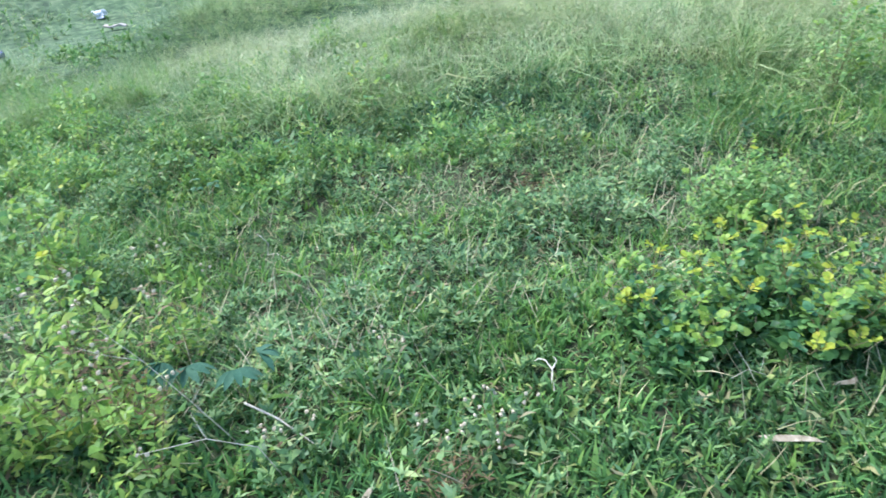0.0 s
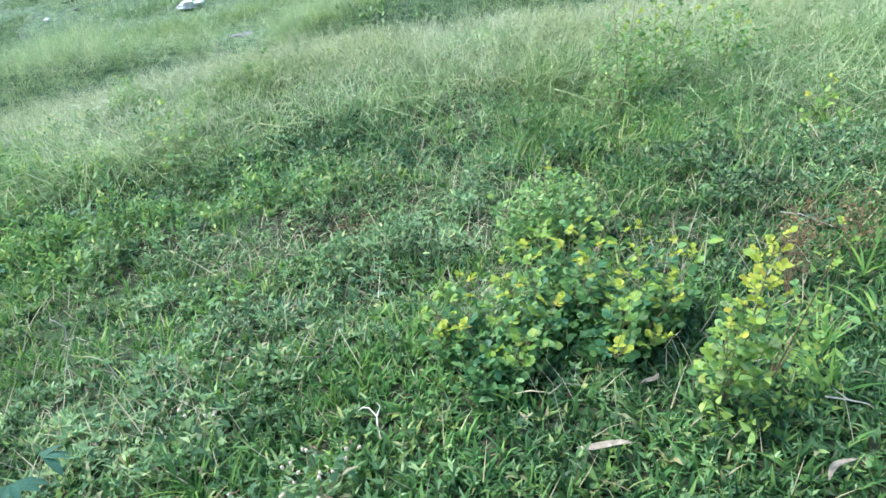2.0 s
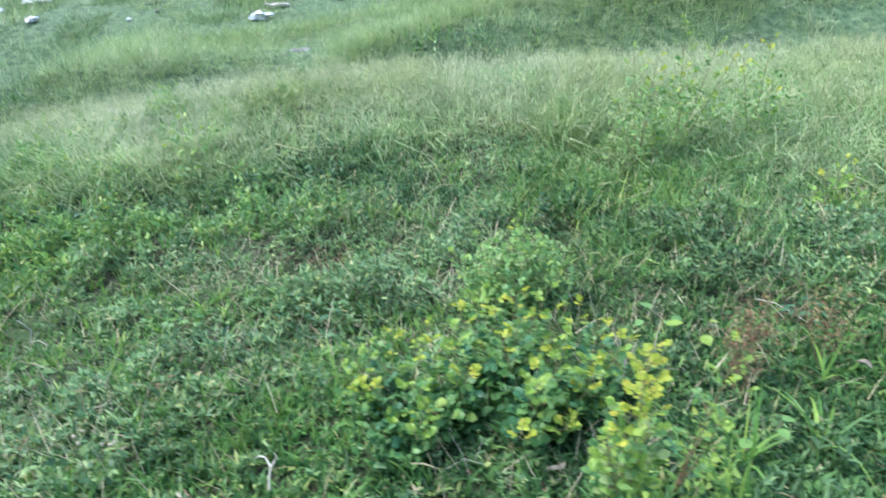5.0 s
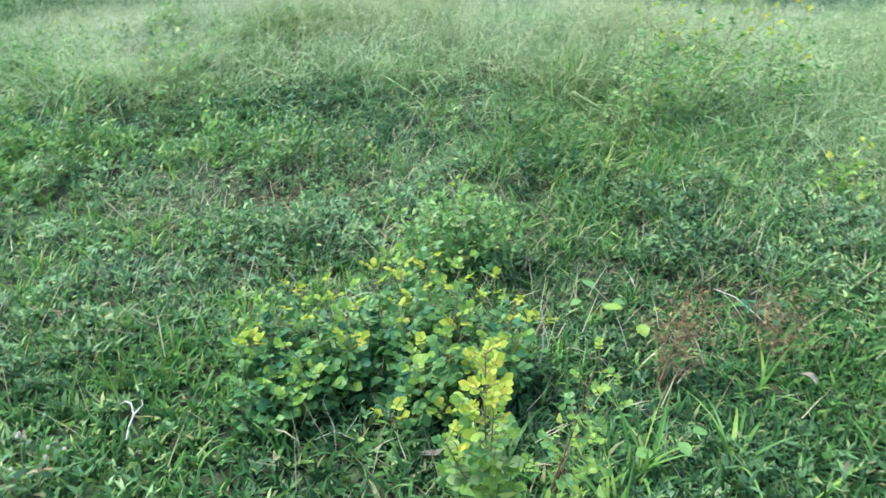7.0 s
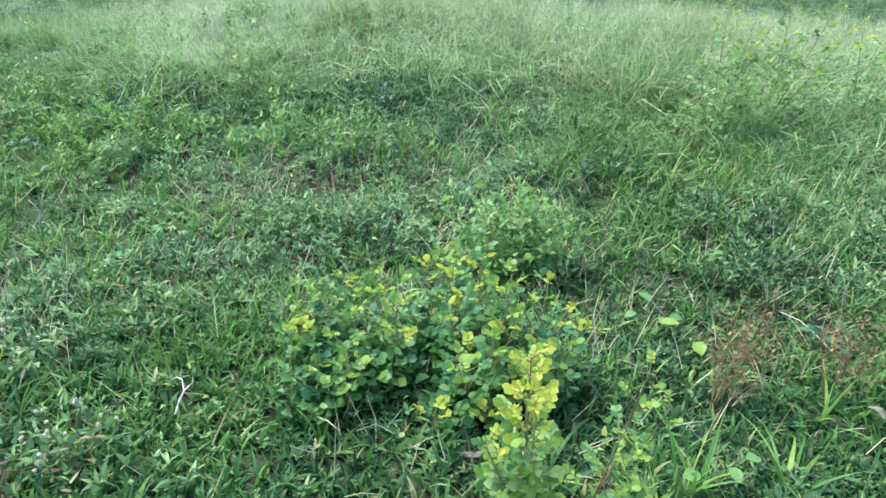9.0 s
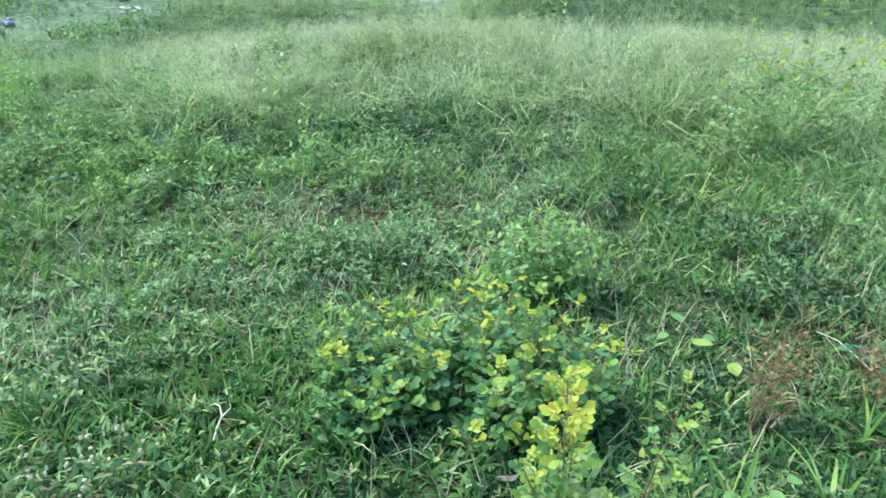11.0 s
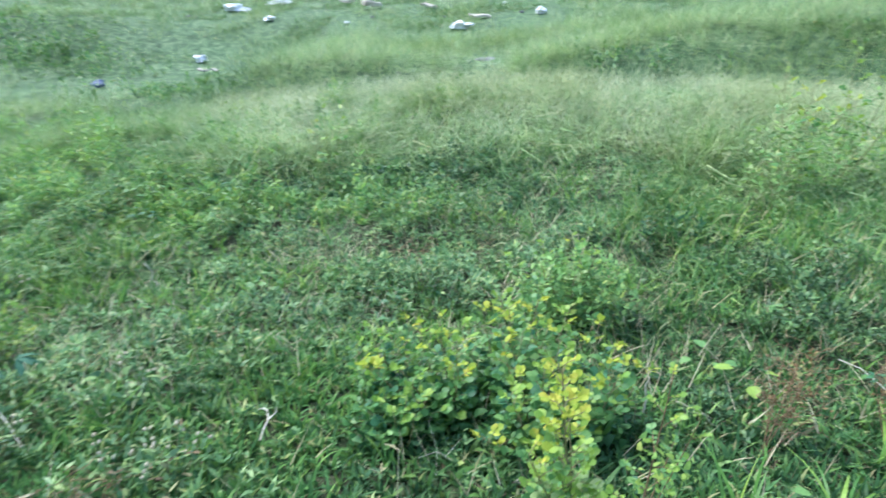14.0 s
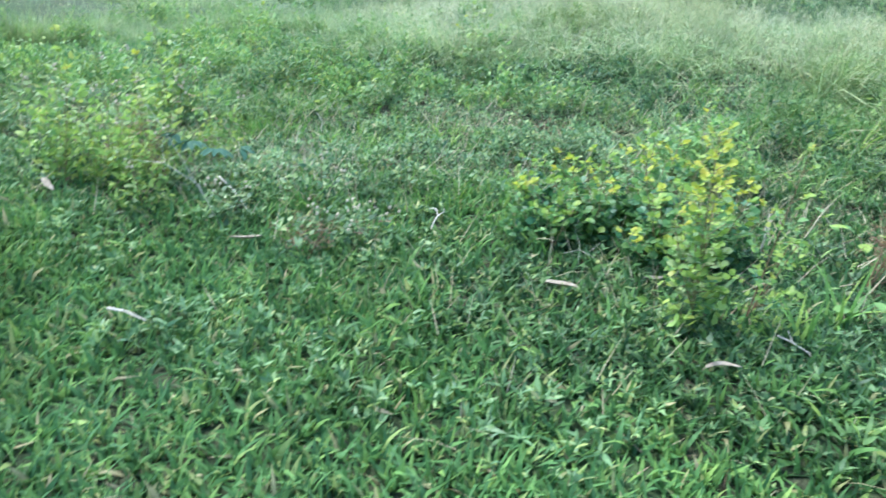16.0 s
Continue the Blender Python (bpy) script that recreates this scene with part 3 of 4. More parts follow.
# far field, thinning with distance
fn = 340000
fr = 6.5 + 40.0 * rs.rand(fn) ** 2.7
fa = rs.uniform(-1.1, 0.95, fn)
fx, fy = 0.5 + fr * np.sin(fa), fr * np.cos(fa)
worn = step01(bump(fx, fy, -6.3, 9.8, 1.5, 2.3, 1) + bump(fx, fy, -3.8, 15.8, 5.0, 2.8, 0.33), 0.3, 0.7)
mounds = step01(cloud(fx, fy, 1.5, 41) * 0.55 + cloud(fx, fy, 0.55, 42) * 0.45, 0.4, 0.6)
ok = (rs.rand(fn) > worn * 0.35) & (rs.rand(fn) < 0.4 + 0.6 * mounds) & (fy > 3.5) & (rs.rand(fn) > tall_zone(fx, fy) * 0.8) & ((fy > 7.4) | (np.abs(fx) > 2.6))
far = np.stack([fx, fy, ground_z(fx, fy) - 0.005], 1)[ok]
lumpy = mounds[ok]
ridge = np.clip(bump(far[:, 0], far[:, 1], -2.2, 9.6, 2.0, 0.9, 1.4) + bump(far[:, 0], far[:, 1], 3.2, 9.8, 3.4, 1.2, 1.3), 0, 1)
lumpy = np.maximum(lumpy * 0.85, ridge * (0.5 + 0.5 * lumpy))
fh = np.where(worn[ok] > 0.5, 0.04, 0.06 + 0.3 * lumpy)
n = len(far)
far_w = 0.0055 * np.clip(fr[ok] / 8.0, 1, 2.5)
rank = bump(far[:, 0], far[:, 1], -8.8, 10.3, 2.2, 1.3, 1.2) + bump(far[:, 0], far[:, 1], 1.5, 8.6, 0.8, 0.45, 1.1) + bump(far[:, 0], far[:, 1], -4.1, 8.7, 0.8, 0.8, 1.5) + bump(far[:, 0], far[:, 1], 5.5, 10.0, 2.0, 1.2, 0.6)
rank_one = rs.rand(n) < rank * (0.6 + 0.4 * lumpy)
fh = fh + 0.1 * np.clip(rank, 0, 1)
# most far blades take the pale grass: distance haze put into their colour
pale_one = (rs.rand(n) < 0.6 + 0.4 * lumpy) & (worn[ok] < 0.4)
far_parts = [blades(rs, far[m], (fh * rs.uniform(0.5, 1.5, n))[m], far_w[m], rs.uniform(0.1, 0.9, n)[m], rs.uniform(0, 0.9, n)[m], 1) for m in (pale_one & ~rank_one, ~pale_one & ~rank_one, rank_one)]
stuff("far_pale_grass", far_parts[:1], PALE, "rough pale grass running back over low ridges, paler for distant haze", "grass")
stuff("far_rank_grass", far_parts[2:], HERB_DARK, "dark green rank growth in the hollows between ridges", "grass")
stuff("far_grass", far_parts[1:2], MEADOW, "rough green field grass running back over low ridges", "grass")

# the grassy terrace behind the mound, and leafy growth in the hollows beside it
rt = np.random.RandomState(404)


def terrace(x, y):
    """1 where the long grass stands on the second rise."""
    span = step01(x + (cloud(x, y, 0.8, 43) - 0.5) * 1.2, -4.3, -3.3) * step01(y + 0.25 * np.sin(x * 1.7), 8.7, 9.2) * (1 - step01(y + (cloud(x, y, 0.9, 44) - 0.5) * 1.4 - 0.12 * np.clip(x, 0, 9), 11.2, 12.3))
    gaps = bump(x, y, -0.35, 9.7, 0.5, 0.8, 1.3) + bump(x, y, 1.7, 8.8, 0.9, 0.35, 0.8)
    return span * (1 - np.clip(gaps, 0, 1)) * (0.25 + 0.75 * step01(cloud(x, y, 0.5, 45), 0.3, 0.6))


ridge_grass = scatter(rt, 90000, -5.0, 7.5, 8.4, 12.6, terrace)
n = len(ridge_grass)
rh = (0.16 + 0.26 * cloud(ridge_grass[:, 0], ridge_grass[:, 1], 0.45, 46)) * rt.uniform(0.5, 1.4, n)
slope_grass = scatter(rt, 120000, -12.0, 4.0, 10.5, 22.0, lambda x, y: step01(0.6 * cloud(x, y, 0.8, 49) + 0.4 * cloud(x, y, 0.3, 50), 0.46, 0.62) * (1 - 0.85 * step01(bump(x, y, -6.3, 9.8, 1.5, 2.3, 1), 0.2, 0.6)) * (0.35 + 0.65 * step01(y, 12.0, 13.0)))
n2 = len(slope_grass)
slope = blades(rt, slope_grass, (0.06 + 0.2 * cloud(slope_grass[:, 0], slope_grass[:, 1], 0.8, 49)) * rt.uniform(0.5, 1.4, n2), rt.uniform(0.007, 0.013, n2), rt.uniform(0.1, 0.8, n2), rt.uniform(0.1, 0.9, n2), 1)
stuff("slope_grass", [slope], MEADOW, "clumps of rough green grass among rubbish on the far slope", "grass")
stuff("ridge_grass", [blades(rt, ridge_grass, rh, rt.uniform(0.005, 0.009, n), rt.uniform(0.1, 0.9, n), rt.uniform(0.1, 1.0, n), 1)], PALE, "long pale yellowish green grass on the second rise", "grass")


def hollow(x, y):
    """1 in the hollow beside the rise and on the shaded face of the far bank."""
    at = bump(x, y, -4.75, 8.6, 0.8, 0.6, 1.1) + bump(x, y, -8.6, 10.9, 1.5, 0.7, 1.2) + bump(x, y, 1.8, 8.75, 0.9, 0.25, 0.9) + bump(x, y, 4.6, 9.2, 0.8, 0.3, 0.8) + bump(x, y, -10.5, 12.0, 1.2, 1.0, 0.9)
    return np.clip(at, 0, 1) * step01(cloud(x, y, 0.4, 47), 0.25, 0.6)


weeds = scatter(rt, 16000, -12.0, 6.0, 7.6, 13.2, hollow)
weed_rise = 0.08 + 0.3 * step01(cloud(weeds[:, 0], weeds[:, 1], 0.45, 48), 0.3, 0.7)
stuff("hollow_weeds", [herb_leaves(weeds, 0.05, weed_rise, 0.45, 9, True)], ARCH, "dark green leafy weeds in the hollows behind the mound", "weeds")

# ---- plants ----


def leaf_set(length, width, widest, **kw):
    """The same leaf in four colours."""
    return {key: leaf_shape("leaf", length, width, widest, mat, **kw) for key, mat in
            (("dark", LEAF_DARK), ("mid", LEAF_MID), ("lime", LEAF_LIME), ("yellow", LEAF_YELLOW), ("blue", LEAF_BLUE), ("pale", LEAF_PALE), ("brown", LEAF_BROWN))}


PEA = [leaf_set(0.039, 0.030, 0.6, cup=0.1, droop=0.1), leaf_set(0.035, 0.028, 0.64, cup=0.22, droop=0.0), leaf_set(0.042, 0.031, 0.58, cup=0.05, droop=0.22)]
LANCE = [leaf_set(0.05, 0.013, 0.42, cup=0.2, droop=0.3), leaf_set(0.042, 0.015, 0.45, cup=0.1, droop=0.15)]
ROUND = [leaf_set(0.075, 0.062, 0.5, cup=0.1, droop=0.12, rows=7), leaf_set(0.062, 0.05, 0.48, cup=0.18, droop=0.2, rows=7)]
PALM = [leaf_set(0.085, 0.03, 0.55, cup=0.25, droop=0.35, rows=6)]


def curve_points(a, b, sag, n=7):
    """From a to b, setting out sideways first and then turning up (sag > 0)."""
    a, b = np.asarray(a, float), np.asarray(b, float)
    t = np.linspace(0, 1, n)[:, None]
    p = a + (b - a) * t
    p[:, 2] -= sag * (4 * t[:, 0] * (1 - t[:, 0])) * np.linalg.norm(b - a)
    return p


def leaf_matrix(at, way, tilt, rg, size, facing=(0.0, 0.0)):
    """Leaf at a point, pointing along way, its face turned up and towards the side that facing gives."""
    y = Vector(way).normalized()
    up = Vector((facing[0] + rg.gauss(0, tilt), facing[1] + rg.gauss(0, tilt), 1.0))
    x = y.cross(up).normalized()
    z = x.cross(y)
    m = Matrix((x, y, z)).transposed().to_4x4()
    m.translation = at
    return m @ Matrix.Diagonal((size, size, size, 1))


def leafy_stem(plant, rg, a, b, leaves, pick, sag=0.08, gap=0.045, start=0.25, petiole=0.06, pairs=3, thick=0.003, size=1.0, stem_mat=None, tilt=0.35, rise=0.35, part_name="stem"):
    """One stem with compound leaves: paired leaflets along each stalk. pick(s) gives the colour for the height s along the stem."""
    pts = curve_points(a, b, sag)
    length = float(np.linalg.norm(np.diff(pts, axis=0), axis=1).sum())
    lots = [tube(pts, np.linspace(thick, thick * 0.35, len(pts)))]
    spots = []
    outward = np.array((b[0] - a[0], b[1] - a[1])) + 1e-6
    outward = outward / np.hypot(*outward) * 0.55
    count = max(2, int(length * (1 - start) / gap))
    for i in range(count + 1):
        s = start + (1 - start) * i / count
        f = s * (len(pts) - 1)
        k = min(int(f), len(pts) - 2)
        at = pts[k] + (pts[k + 1] - pts[k]) * (f - k)
        az = i * 2.4 + rg.uniform(-0.5, 0.5)
        steep = rise + 0.5 * s
        way = np.array((math.cos(az) * math.cos(steep), math.sin(az) * math.cos(steep), math.sin(steep)))
        far = petiole * (1.15 - 0.6 * s ** 3) * rg.uniform(0.8, 1.15)
        end = at + way * far - UP * far * 0.15
        lots.append(tube(np.stack([at, (at + end) / 2 + UP * far * 0.05, end]), [thick * 0.4, thick * 0.3, thick * 0.2], 3))
        side = np.array((-math.sin(az), math.cos(az), 0.0))
        colour = pick(s)
        for p in range(pairs):
            q = at + (end - at) * (0.45 + 0.55 * (p + 1) / pairs)
            open_out = 1.15 - 0.75 * p / max(1, pairs - 1)
            for sg in (-1, 1):
                out = way * math.cos(open_out) + side * sg * math.sin(open_out)
                out[2] += rg.uniform(-0.35, 0.2)
                spots.append((q, out, colour if rg.random() < 0.8 else pick(s), size * (0.72 + 0.14 * p) * (1.12 - 0.5 * s ** 2) * rg.uniform(0.8, 1.15)))
    v, q = join(lots)
    stem = part(part_name, mesh_from_arrays(part_name, v, q, stem_mat or STEM), plant)
    for at, out, colour, sc in spots:
        part("leaf", rg.choice(leaves)[colour], stem, m=leaf_matrix(at, out, tilt, rg, sc, outward))
    return stem


def tint(rg, low, high, power=4.0):
    """Colour chooser: low and high are lists of colours for the foot and the tip of a stem."""
    tip = rg.choice(high)
    return lambda s: (tip if rg.random() < 0.8 else rg.choice(high)) if s + rg.gauss(0, 0.04) > 0.5 ** (1 / power) else rg.choice(low)


def pea_shrub(base, tips, label, seed, low=("dark", "mid", "mid", "lime", "mid", "mid"), high=("lime", "yellow", "lime", "yellow"), group="pea shrubs of the thicket", **kw):
    """Low spreading legume with rounded paired leaflets. tips: offsets from its base."""
    rg = random.Random(seed)
    if len(tips) > 5:
        pea_shrub((base[0] + 0.02, base[1] - 0.015), tips[1::2], label, seed + 1000, low, high, group, **kw)
        tips = tips[::2]
    plant = thing("pea_shrub", on_ground(*base), label, "shrub", group)
    for tip in tips:
        leafy_stem(plant, rg, (rg.uniform(-0.01, 0.01), rg.uniform(-0.01, 0.01), -0.01), tip, PEA, tint(rg, low, high), **kw)
    return plant


# thicket of spreading legume shrubs
green_label = "bushy green legume shrub with rounded leaflets and yellowing tips"
DENSE = dict(gap=0.0225, start=0.15, petiole=0.058, tilt=0.5, size=0.86)
pea_shrub((0.62, 1.79), [(-0.24, 0.14, 0.22), (-0.25, -0.04, 0.19), (-0.05, 0.08, 0.28), (-0.1, -0.14, 0.17), (0.04, -0.1, 0.25), (-0.12, 0.04, 0.25), (-0.3, 0.04, 0.15), (-0.15, -0.08, 0.22), (0.02, 0.0, 0.27)], green_label, 1, **DENSE)
pea_shrub((0.86, 1.75), [(-0.04, -0.2, 0.27), (0.06, 0.1, 0.33), (-0.09, 0.02, 0.31), (0.12, -0.12, 0.22), (-0.1, -0.25, 0.16), (0.02, -0.1, 0.3), (0.05, -0.22, 0.15), (-0.04, -0.12, 0.27), (0.1, 0.0, 0.28)], green_label, 2, **DENSE)
pea_shrub((0.76, 1.91), [(-0.12, -0.05, 0.27), (0.08, 0.05, 0.34), (-0.02, 0.12, 0.3), (0.05, -0.1, 0.32), (-0.18, 0.05, 0.2), (0.0, 0.0, 0.34), (-0.08, 0.1, 0.28), (0.12, -0.02, 0.3)], green_label, 3, **DENSE)
pea_shrub((1.02, 1.79), [(0.08, -0.1, 0.28), (0.14, 0.06, 0.2), (0.02, 0.1, 0.29), (-0.04, -0.14, 0.22), (0.1, 0.14, 0.22), (0.04, 0.0, 0.28), (0.0, -0.1, 0.24)], green_label, 4, **DENSE)
pea_shrub((0.50, 1.75), [(-0.06, -0.1, 0.13), (-0.12, 0.02, 0.16), (0.02, 0.1, 0.2), (0.03, -0.13, 0.12), (0.08, -0.1, 0.17)],
          "low dark green legume shrub with rounded leaflets near the ground", 5, high=("mid", "mid", "lime"), **DENSE)
pea_shrub((0.44, 1.85), [(-0.15, 0.03, 0.17), (-0.11, 0.08, 0.2), (-0.06, 0.0, 0.2), (0.02, 0.08, 0.24), (-0.12, -0.05, 0.13)], green_label, 7, **DENSE)
pea_shrub((0.47, 1.68), [(-0.06, -0.06, 0.12), (0.0, -0.12, 0.08), (0.05, -0.05, 0.15), (-0.1, 0.0, 0.12), (0.03, -0.1, 0.12)],
          "low dark green legume shrub with rounded leaflets near the ground", 8, low=("dark", "mid", "mid"), high=("mid", "lime"), **DENSE)
pea_shrub((0.84, 2.02), [(-0.1, -0.04, 0.33), (0.02, -0.02, 0.36), (0.12, -0.05, 0.32), (0.2, -0.03, 0.26)], green_label, 9, high=("lime", "mid", "lime"), **DENSE)
pea_shrub((0.92, 2.46), [(-0.2, 0.0, 0.27), (0.0, 0.0, 0.35), (0.12, -0.04, 0.31), (0.03, -0.13, 0.28), (0.23, 0.04, 0.24), (-0.1, 0.12, 0.29), (0.08, 0.12, 0.32), (-0.09, -0.09, 0.28)],
          "grey-green legume shrub with one yellow leaf, behind the thicket", 6, low=("pale", "mid", "mid"), high=("pale", "lime"), group="grey-green shrubs behind the thicket", size=0.68, gap=0.019, start=0.15, petiole=0.06)



def inner_leaves(plant, centre, radii, count, size, material, seed, name="small_leaves", skin=0.0):
    """The crowd of small leaves in a shrub's crown, too many to tell apart. skin: how far they keep to the outside."""
    rg = np.random.RandomState(seed)
    d = rg.normal(0, 1, (count, 3))
    d[:, 2] = np.abs(d[:, 2])
    d /= np.linalg.norm(d, axis=1)[:, None]
    bumpy = 0.82 + 0.36 * cloud(d[:, 0] * 2 + d[:, 2], d[:, 1] * 2, 0.5, seed)
    at = np.asarray(centre) + d * (skin + (1 - skin) * rg.rand(count) ** 0.45)[:, None] * bumpy[:, None] * np.asarray(radii)
    s = size * rg.uniform(0.6, 1.25, count)
    v, q = blades(rg, at, s, s * 0.68, rg.uniform(0.5, 1.15, count), rg.uniform(-0.2, 0.5, count), 3, 0.3)
    tagged(part(name, mesh_from_arrays(name, v, q, material), plant), kind="stuff")


shrubs = [o for o in scene.objects if o.name.startswith("pea_shrub")]
back = [o for o in shrubs if o["group"].startswith("grey")][0]
part("yellow_leaf", PEA[0]["yellow"], back, "bright yellow leaf", Matrix.Translation((0.0, -0.04, 0.36)) @ Matrix.Rotation(2.6, 4, 'Z') @ Matrix.Rotation(0.7, 4, 'X'))
front = [o for o in shrubs if o["group"].startswith("pea")]
inner_leaves(back, (0.02, 0.02, 0.02), (0.24, 0.19, 0.29), 1700, 0.022, GREY_LEAF, 3, skin=0.25)
for k, o in enumerate(front):
    wide = 0.75 if "low" in o["label"] else 1.0
    inner_leaves(o, (-0.02, -0.02, 0.02), (0.15 * wide, 0.14 * wide, 0.24 if wide == 1.0 else 0.11), 260, 0.03, BUSH_LEAF, 10 + k, "inner_leaves")

# tall yellow shoot and its thin reddish neighbour
rg = random.Random(21)
yellow = thing("yellow_shoot", on_ground(0.99, 1.36), "upright lime and yellow legume shoot beside the thicket", "shrub")
leafy_stem(yellow, rg, (0, 0, -0.01), (-0.04, -0.19, 0.585), PEA, tint(rg, ("lime", "lime", "pale", "mid"), ("yellow", "yellow", "yellow", "lime"), 1.7), sag=0.02, gap=0.0118, start=0.1, petiole=0.058, thick=0.0038, size=0.64, tilt=0.5)
leafy_stem(yellow, rg, (0, 0, 0.02), (-0.08, -0.1, 0.3), PEA, tint(rg, ("mid", "lime"), ("lime", "lime", "yellow")), sag=0.05, gap=0.025, petiole=0.05, size=0.62, tilt=0.5)
leafy_stem(yellow, rg, (0, 0, 0.02), (-0.05, -0.12, 0.4), PEA, tint(rg, ("mid", "lime", "lime"), ("lime", "yellow"), 4.0), sag=0.04, gap=0.025, petiole=0.06, size=0.62, tilt=0.5)
leafy_stem(yellow, rg, (0, 0, 0.02), (-0.1, -0.14, 0.34), PEA, tint(rg, ("mid", "lime", "lime"), ("lime", "lime", "yellow"), 4.0), sag=0.05, gap=0.024, petiole=0.06, size=0.62, tilt=0.5)
leafy_stem(yellow, rg, (0, 0, 0.02), (-0.02, -0.19, 0.46), PEA, tint(rg, ("pale", "lime", "mid"), ("lime", "yellow"), 4.0), sag=0.03, gap=0.024, petiole=0.06, size=0.62, tilt=0.5)
inner_leaves(yellow, (-0.03, -0.1, 0.02), (0.1, 0.1, 0.36), 170, 0.024, LIME_SMALL, 22, "inner_leaves")
spike = thing("thin_shoot", on_ground(1.13, 1.38), "thin reddish-stemmed shoot with sparse lime leaves", "shrub")
leafy_stem(spike, rg, (0, 0, -0.01), (0.02, -0.18, 0.55), PEA, tint(rg, ("mid", "lime"), ("lime", "lime", "yellow"), 2.0), sag=0.02, gap=0.04, start=0.2, petiole=0.06, pairs=3, stem_mat=RUST, size=0.5)
leafy_stem(spike, rg, (0, 0, 0.0), (0.09, -0.12, 0.43), PEA, tint(rg, ("mid", "lime"), ("lime", "yellow")), sag=0.03, gap=0.05, start=0.3, petiole=0.05, pairs=3, stem_mat=RUST, size=0.5, thick=0.002)
leafy_stem(spike, rg, (0, 0, 0.0), (0.06, -0.02, 0.28), PEA, tint(rg, ("mid", "dark"), ("lime", "mid")), sag=0.03, gap=0.06, petiole=0.05, pairs=3, stem_mat=RUST, size=0.62)

inner_leaves(spike, (0.04, -0.1, 0.02), (0.09, 0.09, 0.42), 190, 0.018, LIME_SMALL, 23)

# tall weeds at the edge of the long grass
for seed, base, tips in ((31, (2.06, 4.0), [(-0.06, -0.04, 0.72), (0.1, 0.0, 0.66), (-0.12, 0.0, 0.4), (0.12, 0.05, 0.5)]),
                         (32, (2.38, 4.14), [(0.0, 0.0, 0.8), (0.2, -0.03, 0.66), (0.05, 0.06, 0.5), (0.3, -0.1, 0.62)]),
                         (33, (2.85, 4.1), [(0.1, 0.05, 0.66), (-0.1, 0.0, 0.56), (0.05, -0.1, 0.4)])):
    rg = random.Random(seed)
    weed = thing("tall_weed", on_ground(*base), "tall dark-stemmed legume weed with yellow-green top leaves", "weed", "tall weeds at the grass edge")
    for tip in tips:
        leafy_stem(weed, rg, (0, 0, -0.01), tip, PEA, tint(rg, ("mid", "pale", "lime"), ("lime", "yellow", "yellow"), 3.6), sag=0.0, gap=0.045, start=0.3, petiole=0.1, thick=0.0035, size=1.0, stem_mat=STEM)
    inner_leaves(weed, (0.04, -0.03, 0.03), (0.3, 0.2, 0.55), 560, 0.025, GREY_LEAF, seed)

# yellowish weeds on the far left slope and in the long grass
for seed, base, tips, sc in ((41, (-1.66, 2.3), [(0.0, -0.06, 0.54), (-0.12, 0.05, 0.46), (0.12, 0.08, 0.4), (0.02, 0.15, 0.48)], 1.0),
                             (42, (-1.62, 1.6), [(0.0, 0.05, 0.52), (-0.12, -0.06, 0.42), (0.12, -0.04, 0.4)], 1.0),
                             (43, (-0.66, 4.22), [(0.02, -0.05, 0.5), (0.1, 0.02, 0.42), (-0.08, 0.0, 0.4)], 0.9),
                             (46, (-1.32, 1.47), [(0.02, -0.03, 0.26), (-0.1, 0.0, 0.22)], 0.9),
                             (47, (-1.15, 1.47), [(0.0, 0.05, 0.28)], 0.9),
                             (48, (-1.38, 1.82), [(0.02, -0.02, 0.42), (0.1, 0.05, 0.34)], 1.0),
                             (44, (-2.62, 4.36), [(0.0, 0.0, 0.55), (0.1, 0.05, 0.42), (-0.1, 0.0, 0.36)], 1.0),
                             (45, (2.7, 3.0), [(0.0, 0.0, 0.3), (0.1, 0.05, 0.25), (-0.1, 0.0, 0.22)], 0.9)):
    rg = random.Random(seed)
    weed = thing("lime_weed", on_ground(*base), "loose lime-green weed with yellow young leaves among grass", "weed", "lime weeds in the field")
    for tip in tips:
        leafy_stem(weed, rg, (0, 0, -0.01), tip, PEA, tint(rg, ("mid", "lime"), ("lime", "lime", "yellow")), sag=0.02, gap=0.068, start=0.15, petiole=0.07, size=1.0 * sc)
    top = max(t[2] for t in tips)
    if base[1] < 4:
        inner_leaves(weed, (0, 0, 0.02), (0.17 * sc, 0.17 * sc, top * 0.85), int(430 * top), 0.034, LIME_SMALL, seed)

# flowering weeds with whitish seed fluff
FLUFF_HEADS = [rounded_lump("seed_head", (0.0105, 0.0105, 0.013), FLUFF, s, 0.8, 1) for s in (1, 2, 3)]


